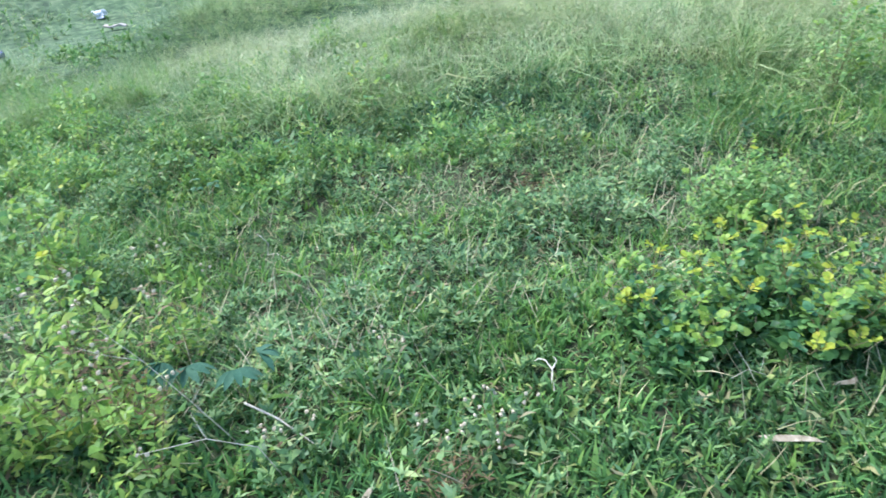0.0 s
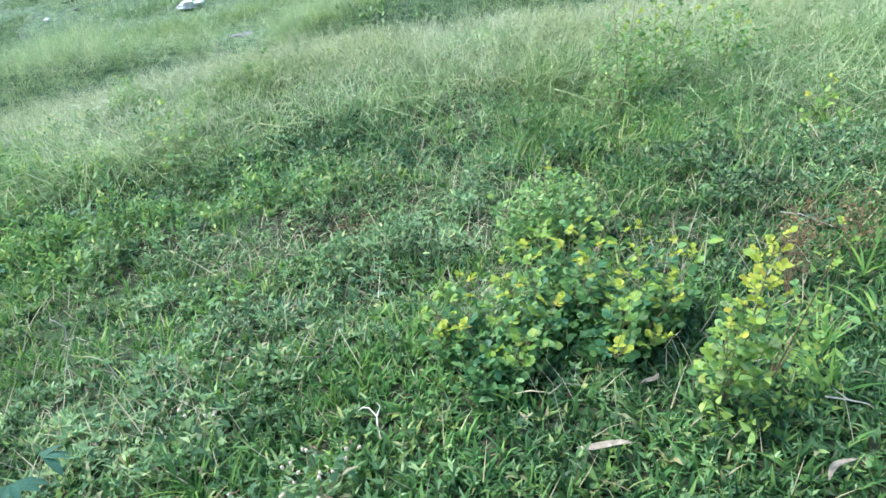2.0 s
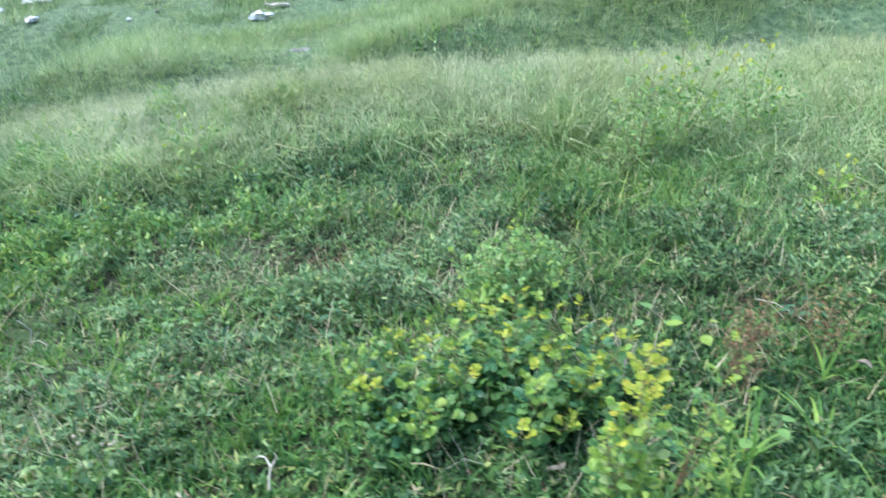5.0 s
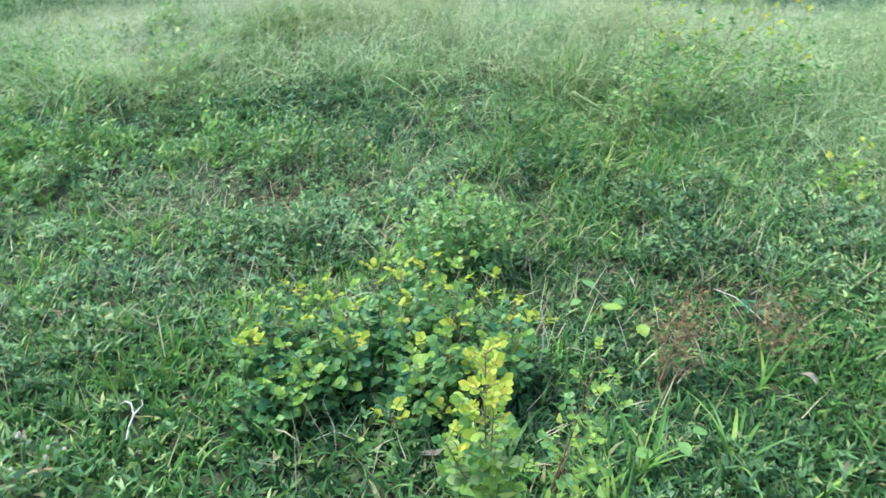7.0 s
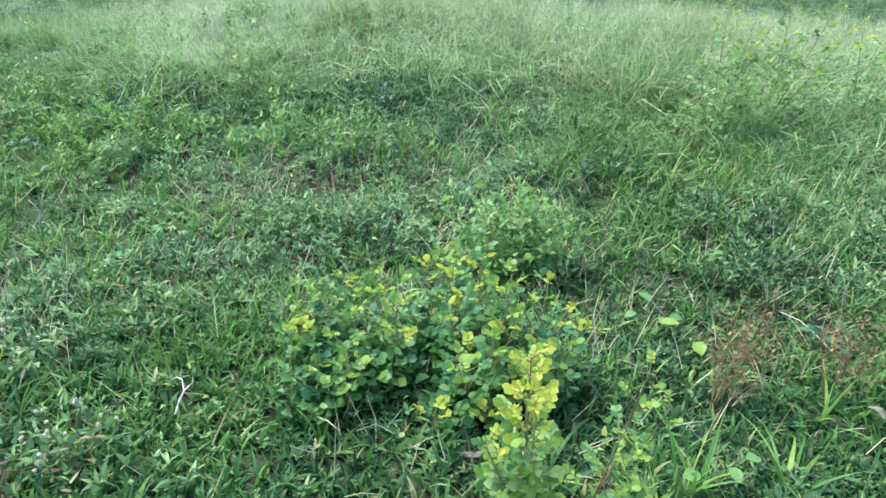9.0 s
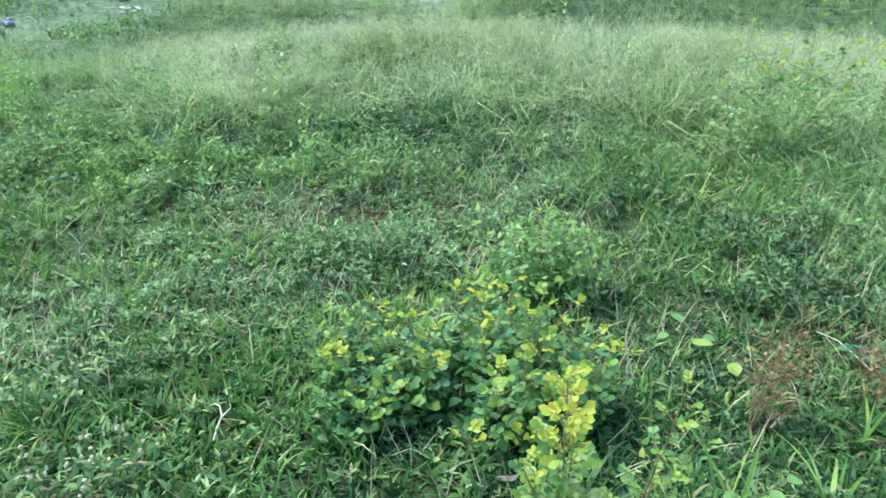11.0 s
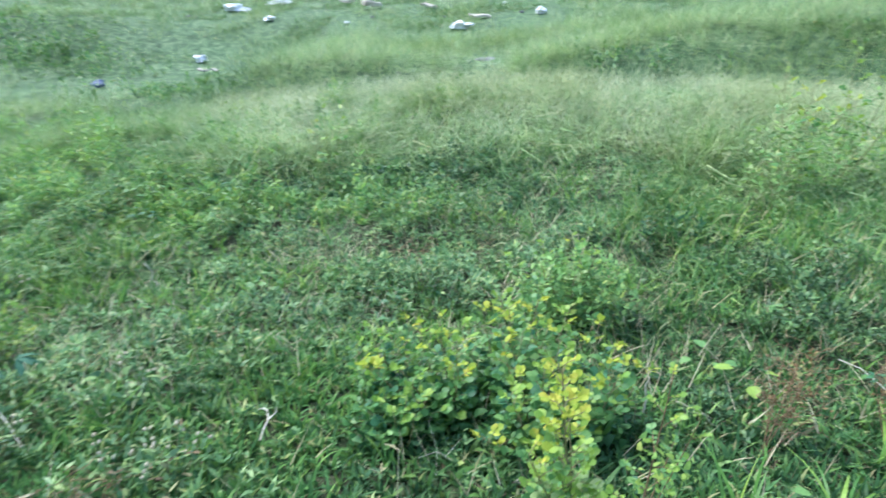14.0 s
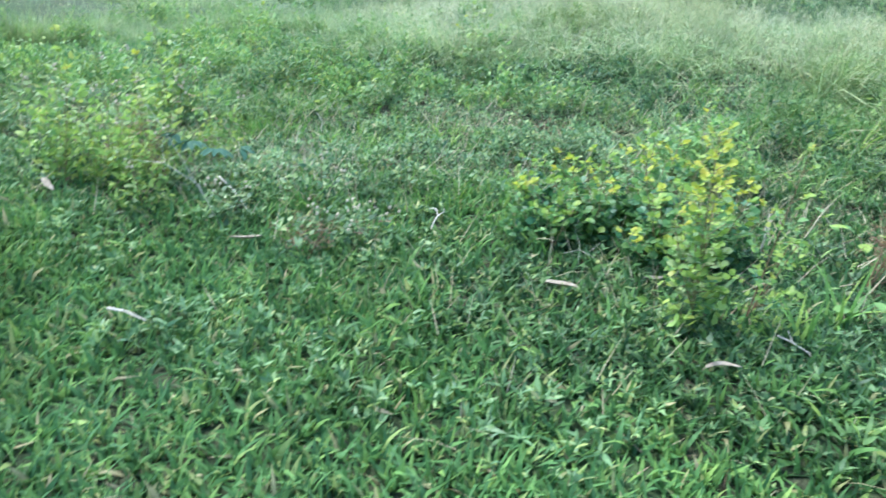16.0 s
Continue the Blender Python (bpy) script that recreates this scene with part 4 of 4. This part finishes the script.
def fluff_weed(base, stems, seed, label, heads=True, leaf_size=0.95):
    rg = random.Random(seed)
    weed = thing("fluff_weed", on_ground(*base), label, "weed", "weeds with seed fluff")
    for tip in stems:
        st = leafy_stem(weed, rg, (0, 0, -0.01), tip, LANCE, tint(rg, ("mid", "pale", "lime", "mid", "brown"), ("pale", "pale", "lime", "brown"), 1.5), sag=0.03, gap=0.048, start=0.1, petiole=0.03, pairs=1, size=leaf_size, thick=0.0025)
        if heads:
            for k in range(3):
                off = Vector((tip[0] + rg.uniform(-0.022, 0.022), tip[1] + rg.uniform(-0.022, 0.022), tip[2] - 0.01 * k))
                part("seed_head", rg.choice(FLUFF_HEADS), st, m=Matrix.Translation(off) @ Matrix.Rotation(rg.uniform(0, 6), 4, 'Z'))
    top = max(t[2] for t in stems)
    inner_leaves(weed, (0, 0, 0.01), (0.13, 0.13, top * 0.8), int(60 + 330 * top), 0.024, LIME_SMALL if top > 0.3 else HERB_DARK, seed)
    return weed


fluff_label = "leafy field weed with whitish seed fluff on top"
fluff_weed((-1.08, 1.54), [(-0.03, -0.04, 0.54), (0.1, 0.05, 0.42), (-0.1, 0.06, 0.4), (0.06, -0.12, 0.38)], 51, fluff_label)
fluff_weed((-1.05, 1.86), [(0.03, -0.06, 0.46), (-0.1, 0.05, 0.4), (0.1, 0.08, 0.3), (0.0, -0.15, 0.36)], 52, fluff_label)
fluff_weed((-0.95, 1.31), [(-0.01, -0.04, 0.42), (0.08, 0.05, 0.3), (-0.12, 0.05, 0.3), (0.05, -0.08, 0.2)], 53, fluff_label)
fluff_weed((-1.22, 1.47), [(0.0, 0.0, 0.5), (0.12, -0.05, 0.42), (-0.1, 0.05, 0.36), (-0.05, -0.12, 0.4)], 54, fluff_label)
fluff_weed((-1.41, 1.38), [(0.0, 0.05, 0.45), (0.12, -0.02, 0.36), (-0.12, 0.03, 0.4)], 55, fluff_label)
fluff_weed((-0.4, 1.66), [(0.0, 0.0, 0.2), (0.05, 0.04, 0.14)], 56, fluff_label)
small_label = "small pale green weed with tiny white flower heads"
fluff_weed((-0.07, 1.38), [(0.02, -0.06, 0.17), (-0.07, 0.02, 0.15), (0.08, 0.04, 0.14), (-0.02, 0.08, 0.13), (0.0, -0.1, 0.12)], 57, small_label, leaf_size=0.8)
fluff_weed((-0.2, 1.32), [(0.02, -0.05, 0.15), (-0.07, 0.03, 0.14), (0.05, 0.05, 0.12)], 58, small_label, leaf_size=0.8)
fluff_weed((-0.62, 1.36), [(0.0, -0.05, 0.17), (0.07, 0.03, 0.14), (-0.07, 0.02, 0.12)], 59, small_label, leaf_size=0.9)
fluff_weed((-0.34, 2.14), [(0.0, 0.0, 0.11), (0.05, 0.03, 0.09), (-0.05, 0.03, 0.09), (0.03, -0.05, 0.08), (-0.04, -0.04, 0.08)], 60, "small feathery light green weed", heads=False)


def broad_plant(base, stalks, leaves, colour, label, seed, name="broadleaf_weed", fan=1, size=1.0):
    """Weed with single broad leaves, or fans of them, on short stalks. stalks: (azimuth in degrees, reach, height)."""
    rg = random.Random(seed)
    weed = thing(name, on_ground(*base), label, "weed")
    for az, reach, high in stalks:
        a = radians(az)
        end = np.array((math.cos(a) * reach, math.sin(a) * reach, high))
        v, q = tube(curve_points((0, 0, -0.01), end, -0.08, 5), np.linspace(0.002, 0.0012, 5), 4)
        st = part("stalk", mesh_from_arrays("stalk", v, q, STEM), weed)
        for k in range(fan):
            b = a + (k - (fan - 1) / 2) * 0.6
            part("leaf", rg.choice(leaves)[colour], st, m=leaf_matrix(end, (math.cos(b), math.sin(b), rg.uniform(-0.15, 0.15)), 0.2, rg, size * rg.uniform(0.85, 1.1)))
    return weed


broad_plant((1.45, 1.5), [(-80, 0.04, 0.11), (20, 0.07, 0.08), (200, 0.05, 0.06)], ROUND, "mid", "low weed with smooth round green leaves", 71, size=0.62)
broad_plant((1.40, 2.14), [(100, 0.03, 0.08), (-60, 0.04, 0.06), (200, 0.05, 0.06), (-10, 0.06, 0.05)], ROUND, "mid", "broad-leaved soft green weed in short grass", 72, size=0.7)
broad_plant((1.52, 2.05), [(10, 0.05, 0.07), (170, 0.05, 0.08), (270, 0.04, 0.05)], ROUND, "lime", "broad-leaved weed with a yellow-green leaf", 73, size=0.8)
broad_plant((-0.95, 1.6), [(-110, 0.06, 0.22), (-50, 0.07, 0.2)], PALM, "blue", "weed with drooping bluish-green fingered leaves", 74, fan=5, size=0.85)
broad_plant((-0.8, 1.58), [(-60, 0.07, 0.2), (30, 0.08, 0.18)], PALM, "blue", "weed with drooping bluish-green fingered leaves", 75, fan=5, size=0.8)
for k, (x, y) in enumerate(((-1.45, 3.3), (-1.75, 3.7), (-2.2, 3.1), (-1.1, 3.75), (-2.1, 2.75), (-0.35, 2.55), (0.2, 2.55), (-0.8, 2.25), (1.75, 2.5), (1.95, 2.1))):
    broad_plant((x, y), [(a + 31 * k, 0.05 + 0.012 * (a % 3), 0.05 + 0.09 * (k < 5) + 0.01 * (a % 4)) for a in range(0, 360, 45)], LANCE, "mid" if k % 3 else "dark",
                "small leafy green weed sprouting in the grass", 80 + k, name="leafy_weed", fan=3, size=0.75)

# coarse grass tufts, blade by blade
def tuft(base, count, length, width, seed, label):
    rg = np.random.RandomState(seed)
    g = thing("grass_tuft", on_ground(*base), label, "grass tuft", "coarse grass tufts")
    for i in range(count):
        foot = np.array([[rg.uniform(-0.025, 0.025), rg.uniform(-0.025, 0.025), -0.005]])
        v, q = blades(rg, foot, np.array([length * rg.uniform(0.6, 1.15)]), np.array([width * rg.uniform(0.5, 1.0)]), np.array([rg.uniform(0.15, 0.8)]), np.array([rg.uniform(0.1, 0.8)]), 6)
        part("blade", mesh_from_arrays("blade", v, q, BLADE), g)


tuft_label = "coarse bright green grass tuft with broad arching blades"
for i, (x, y, c, l, w) in enumerate(((1.38, 1.46, 20, 0.21, 0.012), (1.27, 1.3, 14, 0.17, 0.013), (1.62, 1.5, 10, 0.22, 0.014), (1.8, 1.75, 9, 0.2, 0.012), (0.5, 1.54, 6, 0.12, 0.012),
                                     (-0.41, 1.56, 38, 0.2, 0.008), (-0.3, 1.52, 14, 0.15, 0.008), (-0.05, 1.5, 7, 0.12, 0.009), (1.05, 1.5, 7, 0.14, 0.014), (1.3, 0.95, 7, 0.13, 0.014), (-0.75, 1.6, 8, 0.2, 0.012), (1.98, 1.45, 9, 0.2, 0.014),
                                     (2.1, 2.3, 9, 0.2, 0.01), (1.55, 2.75, 9, 0.2, 0.008), (-1.3, 2.9, 9, 0.18, 0.01), (-1.9, 3.2, 9, 0.2, 0.01), (0.3, 3.9, 9, 0.2, 0.008), (1.2, 3.3, 9, 0.22, 0.007), (2.6, 2.6, 10, 0.24, 0.009), (1.45, 3.25, 18, 0.24, 0.007), (1.7, 3.3, 18, 0.26, 0.007), (1.95, 3.2, 18, 0.25, 0.007), (2.2, 3.05, 16, 0.24, 0.007), (0.75, 3.45, 14, 0.2, 0.006), (-0.1, 3.75, 14, 0.2, 0.006))):
    tuft((x, y), c, l, w, 100 + i, tuft_label)


# withered brown weed
def dry_weed(base, tips, seed, label, leaves=50):
    rg = random.Random(seed)
    weed = thing("dry_weed", on_ground(*base), label, "dead weed", "withered weeds")
    for tip in tips:
        pts = curve_points((0, 0, -0.01), tip, 0.03)
        lots = [tube(pts, np.linspace(0.0025, 0.001, len(pts)), 5)]
        for i in range(16):
            s = rg.randint(2, len(pts) - 1)
            a = rg.uniform(0, 6.28)
            l = rg.uniform(0.03, 0.09)
            e = pts[s] + np.array((math.cos(a) * l, math.sin(a) * l, rg.uniform(0.0, 0.8) * l))
            lots.append(tube(np.stack([pts[s], (pts[s] + e) / 2 + UP * 0.006, e]), [0.001, 0.0008, 0.0005], 3))
            for j in range(3):
                f = e + np.array((rg.uniform(-1, 1), rg.uniform(-1, 1), rg.uniform(-0.5, 1))) * 0.02
                lots.append(tube(np.stack([e, (e + f) / 2, f]), [0.0008, 0.0013, 0.0005], 3))
        v, q = join(lots)
        part("stem", mesh_from_arrays("stem", v, q, RUST), weed)
    top = np.mean(tips, axis=0)
    inner_leaves(weed, top * (1.0, 1.0, 0.45), (0.09, 0.07, top[2] * 0.75), leaves * 3 // 2, 0.0115, RUST_LEAF, seed, "withered_leaves")
    return weed


dry_weed((1.5, 1.76), [(0.06, 0.04, 0.24), (0.12, 0.06, 0.3), (0.05, 0.1, 0.3), (0.14, 0.02, 0.16), (0.1, 0.12, 0.26)], 91, "withered rusty brown weed leaning in the grass", 150)
dry_weed((1.85, 1.85), [(0.05, 0.05, 0.28), (0.1, 0.0, 0.2), (-0.05, 0.05, 0.2)], 92, "withered rusty brown weed leaning in the grass", 110)
dry_weed((-1.02, 1.46), [(0.1, -0.08, 0.25), (-0.1, 0.05, 0.28)], 93, "withered brown weed among seed fluff")
dry_weed((0.2, 3.0), [(0.05, 0.03, 0.1), (-0.06, 0.02, 0.09)], 94, "low withered brownish weed in short grass", 12)
dry_weed((-0.2, 1.2), [(0.06, 0.03, 0.12), (-0.08, 0.02, 0.1)], 95, "low withered brownish weed in short grass", 12)

# ---- sticks, dead leaves ----
def stick(name, base, points, radius, label, category="twig", forks=(), lift=0.015):
    x, y, z = on_ground(*base)
    ob = thing(name, (x, y, z + lift), label, category)
    pts = np.array(points, float)
    v, q = tube(pts, np.linspace(radius, radius * 0.5, len(pts)), 6)
    part("shaft", mesh_from_arrays("shaft", v, q, BLEACHED), ob)
    for f in forks:
        v, q = tube(np.array(f, float), np.linspace(radius * 0.7, radius * 0.3, len(f)), 5)
        part("fork", mesh_from_arrays("fork", v, q, BLEACHED), ob)


stick("twig", (0.09, 1.57), [(0, 0, 0), (0.0, 0.03, 0.02), (0.004, 0.055, 0.035), (-0.012, 0.085, 0.045)], 0.0035, "forked bleached white twig in the grass", forks=[[(0.004, 0.055, 0.035), (0.02, 0.08, 0.045), (0.012, 0.095, 0.05)], [(-0.012, 0.085, 0.045), (-0.03, 0.095, 0.045), (-0.045, 0.09, 0.04)]])
stick("twig", (1.19, 1.88), [(0, 0, 0.0), (0.004, 0.0, 0.05), (0.0, 0.01, 0.09), (0.012, 0.01, 0.12)], 0.0035, "short pale upright stub beside the thicket")
stick("twig", (0.36, 1.92), [(0, 0, 0.11), (0.05, -0.04, 0.09), (0.1, -0.08, 0.06)], 0.003, "thin bleached twig resting against the thicket")
stick("twig", (0.62, 1.55), [(-0.05, 0, 0.02), (0.0, 0.01, 0.04), (0.05, -0.01, 0.03)], 0.001, "tangle of thin dry twigs under the thicket", forks=[[(0, 0.01, 0.05), (0.01, -0.05, 0.01)], [(0, 0.01, 0.05), (-0.03, 0.05, 0.1), (-0.02, 0.06, 0.13)], [(0.03, 0.0, 0.04), (0.06, 0.05, 0.06)]])
stick("twig", (-1.0, 2.68), [(0, 0, 0.0), (0.01, 0.01, 0.05), (-0.01, 0.0, 0.09), (-0.03, 0.01, 0.1)], 0.003, "curled bleached stalk standing in herbs", forks=[[(0, 0, 0), (0.05, -0.03, 0.02), (0.09, -0.06, 0.01)]])
stick("stick", (1.2, 1.24), [(0, 0, 0.03), (0.03, -0.04, 0.04), (0.07, -0.06, 0.03), (0.1, -0.1, 0.0)], 0.0025, "crooked pale stick in broad grass", forks=[[(0.03, -0.04, 0.04), (0.02, 0.0, 0.05)]])
stick("stick", (1.83, 2.22), [(0, 0, 0.04), (0.05, -0.05, 0.04), (0.08, -0.12, 0.03), (0.1, -0.17, 0.02)], 0.002, "crooked pale stick lying in herbs")
stick("stick", (-0.4, 0.65), [(-0.06, 0, 0.03), (0.0, 0.0, 0.035), (0.08, -0.01, 0.03)], 0.004, "straight pale stalk lying on the lawn", lift=0.02)
stick("dry_stalk", (-0.78, 1.46), [(0, 0, -0.01), (-0.1, 0.01, 0.14), (-0.2, 0.02, 0.28), (-0.3, 0.03, 0.39)], 0.0014, "long pale dry stalk leaning over the weeds", "stalk", forks=[[(-0.2, 0.02, 0.28), (-0.26, -0.02, 0.33), (-0.33, -0.02, 0.36)], [(-0.1, 0.01, 0.14), (-0.06, 0.03, 0.2)]], lift=0.0)
stick("dry_stalk", (-0.62, 1.32), [(0, 0, -0.01), (-0.03, -0.05, 0.16), (-0.12, -0.1, 0.24), (-0.26, -0.15, 0.25)], 0.0014, "long pale dry stalk arching over the weeds", "stalk", forks=[[(-0.12, -0.1, 0.24), (-0.16, -0.06, 0.29)]], lift=0.0)
stick("stick", (-0.76, 1.51), [(0, 0, 0.08), (0.1, -0.05, 0.06), (0.2, -0.11, 0.02)], 0.0035, "pale dry stalk slanting down into grass")


def dead_leaf(base, length, width, turn, label, seed, lift=0.03):
    x, y, z = on_ground(*base)
    me = leaf_shape("dead_leaf", length, width, 0.45, STRAW, cup=0.5, droop=-0.12, rows=8)
    bm = bmesh.new()
    bm.from_mesh(me)
    ext = bmesh.ops.extrude_face_region(bm, geom=bm.faces[:])
    bmesh.ops.translate(bm, vec=(0, 0, -0.0012), verts=[e for e in ext["geom"] if isinstance(e, bmesh.types.BMVert)])
    for v in bm.verts:
        v.co.x += 0.012 * math.sin(v.co.y / length * 4 + seed)
    bm.to_mesh(me)
    bm.free()
    me.materials.clear()
    me.materials.append(BUFF)
    ob = new("dead_leaf", me)
    ob.matrix_world = pose(x, y, z + lift, 8, 6, turn)
    return tagged(ob, label, "dead leaf", "dead leaves on the lawn")


dead_leaf((0.56, 1.33), 0.14, 0.024, -130, "long curled bleached dead leaf lying on grass", 1)
dead_leaf((-0.38, 1.25), 0.13, 0.018, 150, "narrow white curled dead leaf on grass", 2)
dead_leaf((1.02, 1.02), 0.09, 0.015, -75, "small buff dead leaf on grass", 3)
dead_leaf((-1.24, 1.2), 0.1, 0.03, 85, "buff husk of a dead leaf on grass", 4, 0.05)
dead_leaf((0.84, 1.5), 0.06, 0.018, -60, "small whitish dead leaf under the thicket", 5)
dead_leaf((1.93, 1.72), 0.05, 0.03, 40, "pale pinkish dead leaf in herbs", 6, 0.06)

# ---- litter and stones on the far slope ----
def lump(name, x, y, size, mat, label, category, seed, turn=0, rough=0.3, group="", rise=0.0):
    ob = new(name, rounded_lump(name, size, mat, seed, rough, 3))
    ob.matrix_world = pose(x, y, float(ground_z(x, y)) - 0.02 + rise, 0, 0, turn)
    return tagged(ob, label, category, group)


bag_label = "crumpled white plastic bag lying on the far slope"
for i, (x, y, a, b, c) in enumerate(((-1.24, 12.7, 0.42, 0.34, 0.3), (-7.0, 15.45, 0.62, 0.4, 0.34), (-5.56, 14.1, 0.24, 0.2, 0.18), (-6.0, 11.95, 0.28, 0.22, 0.26), (0.12, 13.7, 0.24, 0.2, 0.24), (-6.2, 16.15, 0.6, 0.3, 0.22), (-4.22, 18.5, 0.4, 0.25, 0.2), (-2.4, 21.3, 0.5, 0.4, 0.4))):
    lump("plastic_bag", x, y, (a * 0.9, b * 0.8, c * 0.55), PLASTIC, bag_label, "plastic bag", 11 + i, 40 * i, 0.95, "plastic bags on the slope", 0.03)
lump("blue_bag", -6.41, 9.57, (0.18, 0.14, 0.13), BLUE_PLASTIC, "crumpled blue plastic bag beside a worn path", "plastic bag", 31, 20, 0.5, rise=0.03)


def drum(x, y):
    bm = bmesh.new()
    n = 20
    rings = [(0.2, 0.0), (0.215, 0.03), (0.22, 0.2), (0.225, 0.36), (0.24, 0.37), (0.24, 0.4), (0.225, 0.4), (0.2, 0.05)]
    loops = [[bm.verts.new((r * math.cos(2 * math.pi * i / n), r * math.sin(2 * math.pi * i / n), z)) for i in range(n)] for r, z in rings]
    for a, b in zip(loops, loops[1:]):
        for i in range(n):
            bm.faces.new((a[i], a[(i + 1) % n], b[(i + 1) % n], b[i]))
    bm.faces.new(loops[0][::-1])
    bm.faces.new(loops[-1])
    me = bpy.data.meshes.new("bucket")
    bm.to_mesh(me)
    bm.free()
    me.materials.append(PLASTIC)
    ob = new("bucket", me)
    ob.matrix_world = pose(x, y, float(ground_z(x, y)) + 0.16, 78, 0, 25)
    return tagged(ob, "white plastic bucket lying on its side in rubbish", "bucket")


drum(-7.69, 19.1)


def board(x, y, l, w, h, turn, label):
    bm = bmesh.new()
    bmesh.ops.create_cube(bm, size=1.0)
    bmesh.ops.subdivide_edges(bm, edges=bm.edges[:], cuts=3, use_grid_fill=True)
    for v in bm.verts:
        v.co = Vector((v.co.x * l, v.co.y * w * (1 + 0.25 * noise.noise(v.co * 3)), v.co.z * h + 0.05 * noise.noise(Vector((v.co.x * 2, turn, 0)))))
    bmesh.ops.bevel(bm, geom=[e for e in bm.edges if e.calc_face_angle(0) > 0.8], offset=h * 0.15, segments=1, affect='EDGES')
    me = bpy.data.meshes.new("board")
    bm.to_mesh(me)
    bm.free()
    me.materials.append(BOARD)
    ob = new("board", me)
    ob.matrix_world = pose(x, y, float(ground_z(x, y)) + h * 0.6 + 0.05, 4, 6, turn)
    return tagged(ob, label, "board", "broken boards in the rubbish")


for x, y, l, w, h, turn in ((-7.3, 20.4, 0.9, 0.2, 0.05, 20), (-8.06, 17.15, 0.9, 0.22, 0.05, -10), (-1.02, 13.6, 0.42, 0.14, 0.04, 15), (-5.38, 11.05, 0.34, 0.1, 0.03, 5), (-2.36, 15.2, 0.36, 0.14, 0.04, -25), (-3.6, 15.1, 0.4, 0.2, 0.1, 40), (-4.44, 15.9, 0.3, 0.2, 0.08, -30), (-3.9, 22.4, 0.6, 0.4, 0.3, 10)):
    board(x, y, l, w, h, turn, "pale weathered piece of board lying on the ground")
rk = random.Random(77)
for i in range(18):
    x = rk.uniform(-8.5, 1.2)
    y = rk.uniform(13.4, 19.5)
    s = rk.uniform(0.05, 0.12)
    lump("stone", x, y, (s * rk.uniform(0.8, 1.4), s, s * 0.7), RUBBLE if i % 3 else PLASTIC, "rough pale grey rubble stone on the slope" if i % 3 else "small scrap of white litter on the slope", "stone" if i % 3 else "litter", 50 + i, rk.uniform(0, 180), 0.35, "rubble on the slope" if i % 3 else "scraps on the slope", 0.02)
lump("stone", -0.35, 9.8, (0.3, 0.3, 0.07), RUBBLE, "flat grey stone behind the long grass", "stone", 99, 10, 0.4, rise=0.0)
